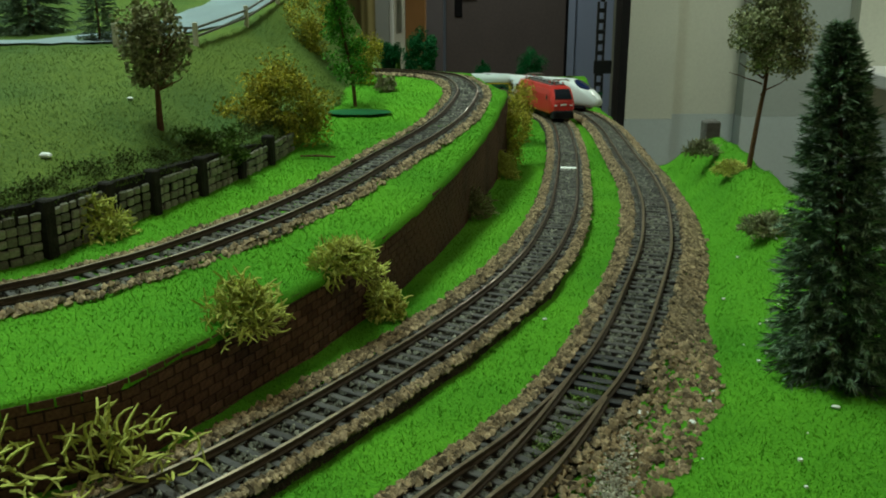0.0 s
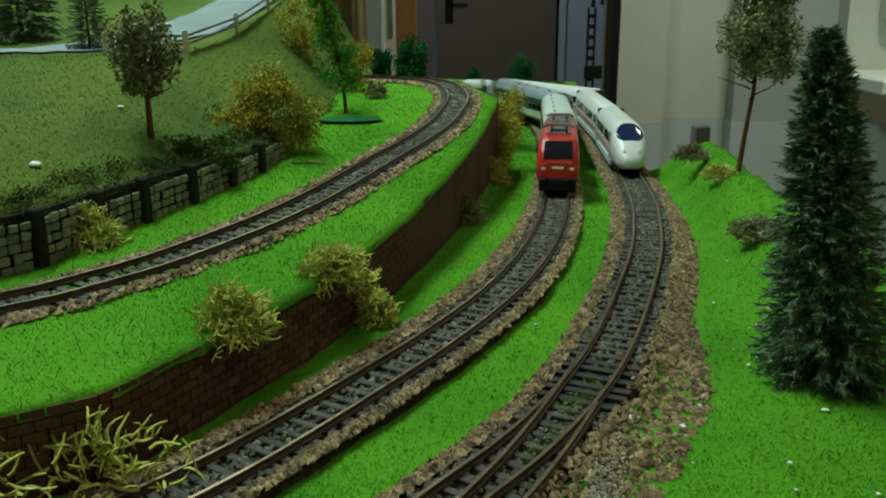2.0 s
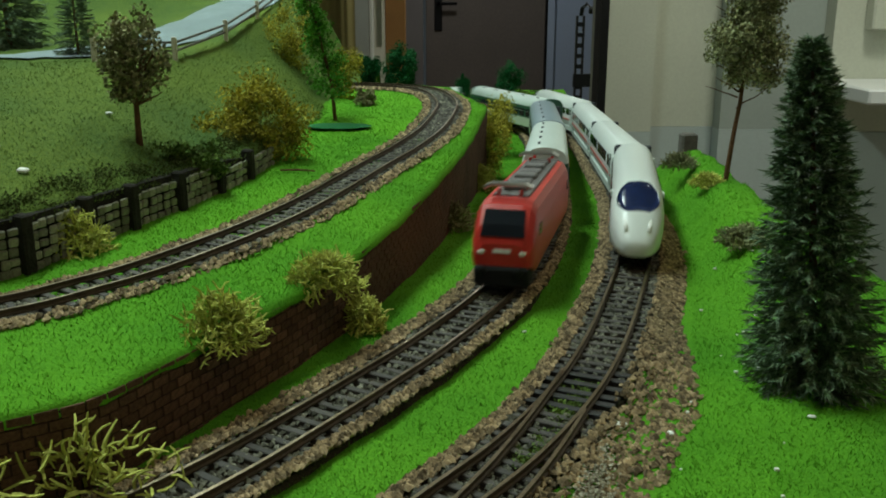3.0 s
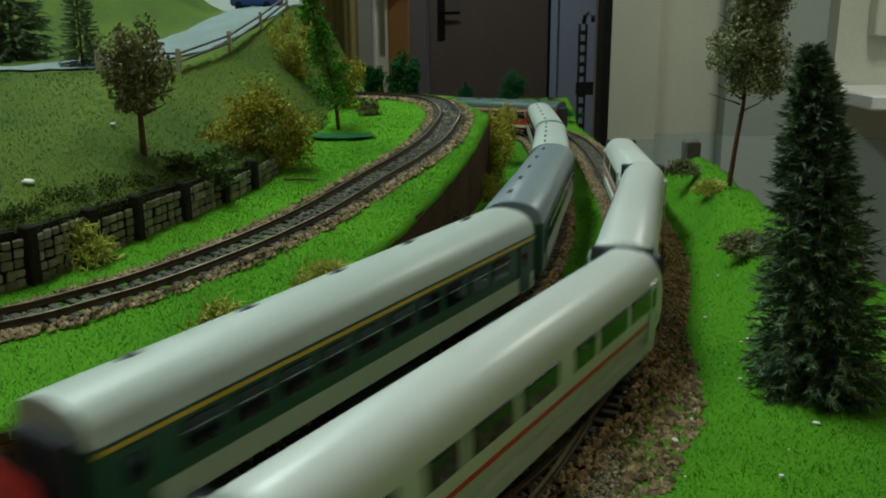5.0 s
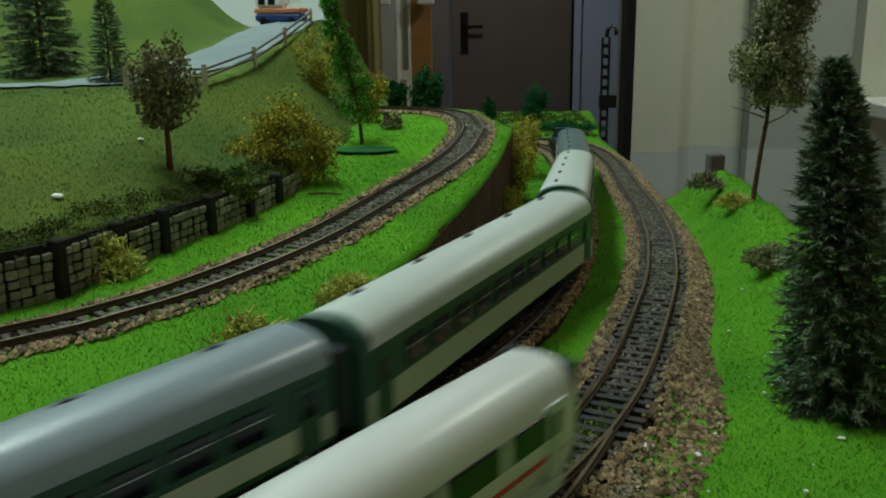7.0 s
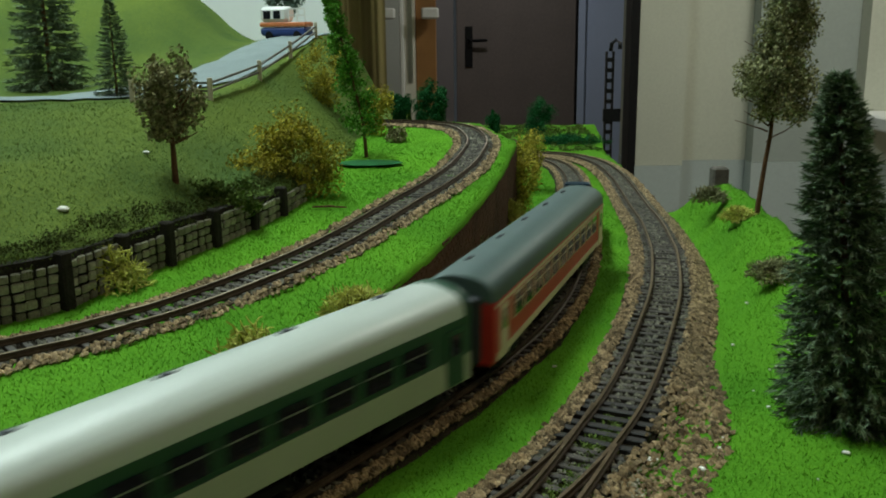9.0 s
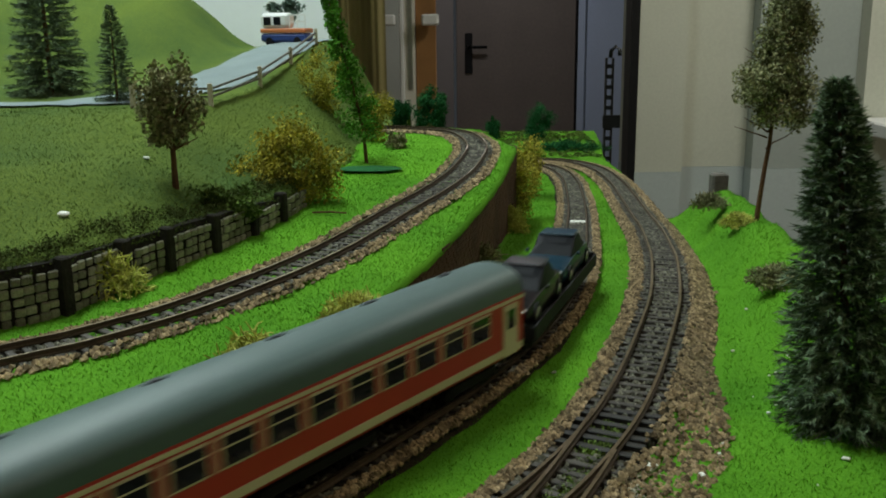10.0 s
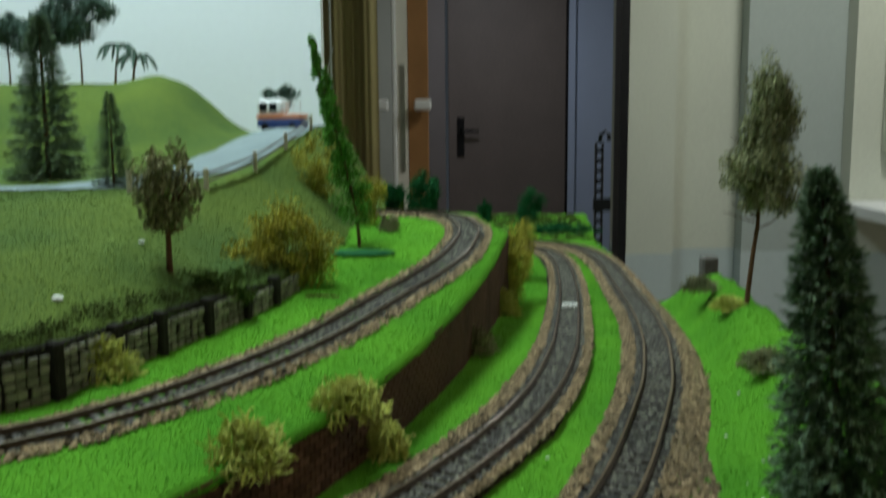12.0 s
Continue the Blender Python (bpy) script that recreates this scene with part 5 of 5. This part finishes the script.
def express_car(name, label, length, nose=0):
    """A white express car; nose: 1 with a pointed front, -1 with a pointed rear, 0 with two flat ends."""
    W, z0, z1 = 0.0325, 0.007, 0.0435
    L = length / 2 - 0.0025
    c = thing(name, label, "express train")
    ys = []
    N = 0.052
    for end in (-1, 1):
        if nose == end:
            for t in (0.0, 0.02, 0.06, 0.12, 0.2, 0.3, 0.42, 0.56, 0.72, 0.88, 1.0):
                wq = 0.30 + 0.70 * math.sqrt(max(0, 1 - (1 - min(1, t * 1.5)) ** 2)) if t < 0.67 else 1.0
                zt = z0 + 0.0075 + (z1 - z0 - 0.0075) * (math.sin(min(1, t) * math.pi / 2) ** 0.85)
                zb = z0 + 0.003 * (1 - min(1, t * 4)) - 0.003
                ys.append((end * (L - N * t), wq, zt, zb))
        else:
            ys += [(end * L, 0.95, z1 - 0.001, z0 - 0.002), (end * (L - 0.0025), 1.0, z1, z0 - 0.003)]
    ys.sort()
    b = Buf()
    b.loft([ice_profile(W * wq, zb, zt, y) for y, wq, zt, zb in ys])
    body = b.make("body", ICEWHITE, c, "glossy white body", True)
    h = W / 2
    a0 = -L + (N * 0.9 if nose == -1 else 0.008)
    a1 = L - (N * 0.9 if nose == 1 else 0.008)
    for s in (-1, 1):
        lo, hi = sorted((s * (h - 0.0010), s * (h + 0.00035)))
        n = max(2, int((a1 - a0) / 0.028))
        for k in range(n):
            y0 = a0 + (a1 - a0) * k / n + 0.004
            y1 = a0 + (a1 - a0) * (k + 1) / n - (0.009 if k % 3 == 2 else 0.0005)
            boxpart("window", (lo, hi, y0, y1, 0.0232, 0.0318), GLASSDARK, c, "", 0.0003)
        boxpart("stripe", (lo, hi, a0, a1, 0.0168, 0.0182), ICERED, c, "thin red stripe")
        boxpart("skirt", (min(s * (h - 0.003), s * (h - 0.0005)), max(s * (h - 0.003), s * (h - 0.0005)), a0, a1, 0.0035, 0.0085), LIGHTGREY, c, "grey skirt")
        for y in (a0 + 0.006, a1 - 0.006):
            d = boxpart("door", (lo - 0.0001, hi + 0.0001, y - 0.0042, y + 0.0042, 0.010, 0.034), LIGHTGREY, c, "pale door")
            boxpart("pane", (lo - 0.0002, hi + 0.0002, y - 0.002, y + 0.002, 0.0235, 0.031), GLASSDARK, d)
    for y in (-L + 0.035, L - 0.035):
        bogie(y, c)
    boxpart("underframe", (-0.0125, 0.0125, a0, a1, 0.0035, 0.0068), BLACK, c)
    if nose:
        # windscreen bulging just out of the nose's slope, and lamps below it
        b = Buf()
        rings = []
        for q in range(9):
            t = 0.31 + 0.46 * q / 8
            zt = z0 + 0.0075 + (z1 - z0 - 0.0075) * (math.sin(t * math.pi / 2) ** 0.85)
            half = 0.0128 * math.sin(math.pi * (0.10 + 0.80 * q / 8)) ** 0.55
            y = nose * (L - N * t)
            row = []
            for j in range(9):
                u = -1 + 2 * j / 8
                row.append((half * u, y, zt + 0.0005 - 0.0046 * (abs(half * u) / 0.0138) ** 2.2))
            rings.append(row)
        vv = [p for r in rings for p in r]
        k = len(vv)
        vv += [(x, y, z - 0.004) for x, y, z in vv]
        ff = []
        for q in range(8):
            for j in range(8):
                a = 9 * q + j
                ff += [(a, a + 1, a + 10, a + 9), (k + a, k + a + 9, k + a + 10, k + a + 1)]
        ring = [j for j in range(9)] + [9 * q + 8 for q in range(1, 9)] + [72 + j for j in range(7, -1, -1)] + [9 * q for q in range(7, 0, -1)]
        for a, d in zip(ring, ring[1:] + ring[:1]):
            ff.append((a, d, k + d, k + a))
        mk("windscreen", vv, ff, CABGLASS, c, "dark wrap-round windscreen", smooth=True)
        for x in (-0.0072, 0.0072):
            t = 0.16
            zt = z0 + 0.0075 + (z1 - z0 - 0.0075) * (math.sin(t * math.pi / 2) ** 0.85)
            b = Buf()
            y = nose * (L - N * t)
            b.tube([(x * 0.9, y + nose * 0.003, zt - 0.0035), (x, y - nose * 0.004, zt + 0.0008)], [0.0012, 0.0016], 8)
            b.make("headlight", LAMPGLASS, c, "clear headlight", True)
        b = Buf()
        b.box(-0.003, 0.003, nose * (L - N * 0.36) - 0.003, nose * (L - N * 0.36) + 0.003, 0.028, 0.0295, bevel=0.0006)
        b.make("dash", BLUESEAT, c, "blue cab interior")
    for end in (-1, 1):
        if nose != end:
            y0, y1 = sorted((end * (L + 0.0001), end * (L + 0.0026)))
            boxpart("gangway", (-0.0145, 0.0145, y0, y1, 0.008, 0.0415), RUBBER, c, "dark blue-grey gangway", 0.001)
    return c


def flat_wagon():
    L = 0.080
    c = thing("flat_wagon", "black flat wagon carrying model cars", "wagon")
    boxpart("deck", (-0.0155, 0.0155, -L, L, 0.0088, 0.0112), BLACK, c, "black deck", 0.0006)
    for s in (-1, 1):
        boxpart("sill", (min(s * 0.0155, s * 0.0165), max(s * 0.0155, s * 0.0165), -L, L, 0.0085, 0.0155), BLACK, c)
        bogie(s * 0.055, c)
        boxpart("end_board", (-0.0155, 0.0155, min(s * L, s * (L - 0.001)), max(s * L, s * (L - 0.001)), 0.0113, 0.016), BLACK, c)
    return c


def road_car(name, label, paint, y):
    """A low saloon car; its origin is the wagon's."""
    c = thing(name, label, "car")
    W, z, k = 0.0272, 0.0113, 1.42
    prof = [(-0.026, 0.006, 0.0105), (-0.0252, 0.004, 0.0128), (-0.023, 0.0035, 0.0140), (-0.014, 0.0032, 0.0146), (-0.0075, 0.0032, 0.0148), (0.006, 0.0032, 0.0143), (0.014, 0.0033, 0.0134), (0.021, 0.0036, 0.0120), (0.0248, 0.0042, 0.0104), (0.026, 0.006, 0.0088)]
    b = Buf()
    h = W / 2
    rings = []
    for a, z0, z1 in prof:
        q = 1.0 - 0.12 * (abs(a) / 0.026) ** 4
        rings.append([(-h * q * 0.92, y + a * k, z + z0), (h * q * 0.92, y + a * k, z + z0), (h * q, y + a * k, z + z0 + 0.0035), (h * q * 0.99, y + a * k, z + z1 - 0.003), (h * q * 0.93, y + a * k, z + z1 - 0.0008), (h * q * 0.75, y + a * k, z + z1), (-h * q * 0.75, y + a * k, z + z1), (-h * q * 0.93, y + a * k, z + z1 - 0.0008), (-h * q * 0.99, y + a * k, z + z1 - 0.003), (-h * q, y + a * k, z + z0 + 0.0035)])
    b.loft(rings)
    ob = b.make("body", paint, c, "glossy car body", True)
    ob.data.set_sharp_from_angle(angle=radians(45))
    b = Buf()
    b.loft([[(-h * q * 0.93, y + a * k, z + z0), (h * q * 0.93, y + a * k, z + z0), (h * q * 0.78, y + a2 * k, z + z1), (h * q * 0.5, y + a2 * k, z + z1 + 0.0006), (-h * q * 0.5, y + a2 * k, z + z1 + 0.0006), (-h * q * 0.78, y + a2 * k, z + z1)] for a, a2, z0, z1, q in ((-0.021, -0.0155, 0.0138, 0.0180, 0.86), (-0.016, -0.0115, 0.0138, 0.0212, 0.95), (-0.009, -0.0075, 0.0138, 0.0222, 1.0), (0.001, -0.002, 0.0138, 0.0220, 1.0), (0.0105, 0.004, 0.0134, 0.0185, 0.92))])
    b.make("cabin", CARGLASS, c, "dark glazed cabin")
    boxpart("roof", (-h * 0.72, h * 0.72, y - 0.0125 * k, y - 0.0005 * k, z + 0.0218, z + 0.0232), paint, c, "", 0.0005)
    for a in (-0.0165, 0.0165):
        for s in (-1, 1):
            b = Buf()
            b.tube([(s * (h - 0.004), y + a * k, z + 0.0056), (s * (h + 0.0003), y + a * k, z + 0.0056)], 0.0056, 16)
            w = b.make("wheel", BLACK, c)
            b = Buf()
            b.tube([(s * (h + 0.0001), y + a * k, z + 0.0056), (s * (h + 0.0007), y + a * k, z + 0.0056)], [0.0036, 0.003], 12)
            b.make("hub", STEEL, w, "bright hub cap")
    for s in (-1, 1):
        boxpart("headlight", (s * 0.0085 - 0.0024, s * 0.0085 + 0.0024, y + 0.0236 * k, y + 0.0257 * k, z + 0.0078, z + 0.0102), LAMPGLASS, c, "clear headlight", 0.0006)
        boxpart("mirror", (min(s * h, s * (h + 0.002)), max(s * h, s * (h + 0.002)), y + 0.006, y + 0.0085, z + 0.0138, z + 0.0156), paint, c, "", 0.0004)
    return c


loco = locomotive()
coach_a = coach("passenger_coach", "green model coach with pale roof and yellow line", 0.258, LIGHTGREY, GREEN, PALEGREEN, YELLOW, panel=(0.0105, 0.018))
coach_b = coach("passenger_coach", "green and pale model coach with blue-grey roof", 0.258, BLUEGREY, GREEN, PALEGREEN, None)
coach_c = coach("passenger_coach", "green and cream model coach with pale grey roof", 0.258, LIGHTGREY, GREEN, PALEGREEN, None, panel=(0.0105, 0.0208), roof_end=GREEN)
coach_d = coach("passenger_coach", "green and cream model coach with pale grey roof and dark ends", 0.258, LIGHTGREY, GREEN, PALEGREEN, None, panel=(0.0105, 0.0208), roof_end=GREEN)
coach_e = coach("passenger_coach", "red and cream model coach with dark grey roof", 0.258, DARKGREY, COACHRED, CREAM, CREAM, 11, end_m=CREAM, frame_m=CREAM, panel=(0.0115, 0.0145))
wagon = flat_wagon()
car_black = road_car("toy_car", "black model saloon car on the flat wagon", CARBLACK, 0.040)
car_blue = road_car("toy_car", "dark blue model saloon car on the flat wagon", CARBLUE, -0.038)
ice_front = express_car("express_power_car", "white model express train car with pointed nose", 0.217, 1)
ice_mid = express_car("express_coach", "white model express coach with red stripe", 0.235)
ice_mid2 = express_car("express_coach", "white model express coach with red stripe", 0.235)
ice_tail = express_car("express_end_car", "white model express end coach with red stripe", 0.203)

loco.scale = (0.94, 1.0, 0.98)
for vehicle in (coach_a, coach_b, coach_c, coach_d, coach_e):
    vehicle.scale = (0.96, 1.0, 1.02)
for vehicle in (ice_front, ice_mid, ice_mid2, ice_tail):
    vehicle.scale = (0.91, 1.0, 0.97)

# front of each train: seconds, metres along its track
LOCAL = [(-1, 1.34), (0, 1.098), (0.5, 0.976), (1.0, 0.874), (1.5, 0.738), (2.0, 0.602), (2.5, 0.474), (3.0, 0.362), (3.6, 0.234), (5.45, -0.162), (6.0, -0.283), (6.5, -0.385), (8.3, -0.778), (8.9, -0.909), (9.5, -1.043), (10.7, -1.286), (12, -1.60), (13, -1.84)]
EXPRESS = [(-1, 1.41), (0, 1.188), (0.5, 1.076), (1.0, 0.964), (1.5, 0.846), (2.0, 0.690), (2.5, 0.510), (3.0, 0.392), (3.3, 0.295), (3.6, 0.205), (5.45, -0.277), (6.5, -0.566), (6.7, -0.631), (8, -0.99), (12, -2.1), (13, -2.37)]


def front(table, t):
    ts, ss = [a for a, _ in table], [c for _, c in table]
    return float(np.mean([np.interp(t + d, ts, ss) for d in np.linspace(-0.3, 0.3, 13)]))


def ride(path, s, pivot):
    """The pose of a vehicle whose middle is at s, riding on two pivots."""
    a, b = path.at(s - pivot), path.at(s + pivot)
    c = (a + b) / 2
    za, zb = float(z_low(a[1])), float(z_low(b[1]))
    d = a - b
    return pose(c[0], c[1], (za + zb) / 2 + 0.0001, math.degrees(math.atan2(za - zb, np.linalg.norm(d))), 0, math.degrees(math.atan2(d[1], d[0])) - 90)


def motions():
    times = [0.2 * k for k in range(61)]
    local = [(loco, 0.089, 0.048), (coach_a, 0.307, 0.09), (coach_b, 0.565, 0.09), (coach_c, 0.823, 0.09), (coach_d, 1.081, 0.09), (coach_e, 1.339, 0.09), (wagon, 1.552, 0.055), (car_black, 1.552, 0.055), (car_blue, 1.552, 0.055)]
    for ob, off, pivot in local:
        walk(ob, [(t, ride(main_path, front(LOCAL, t) + off, pivot)) for t in times])
    for ob, off, pivot in ((ice_front, 0.1085, 0.072), (ice_mid, 0.3345, 0.08), (ice_mid2, 0.5695, 0.08), (ice_tail, 0.7885, 0.068)):
        walk(ob, [(t, ride(outer_path, front(EXPRESS, t) + off, pivot)) for t in times])


motions()
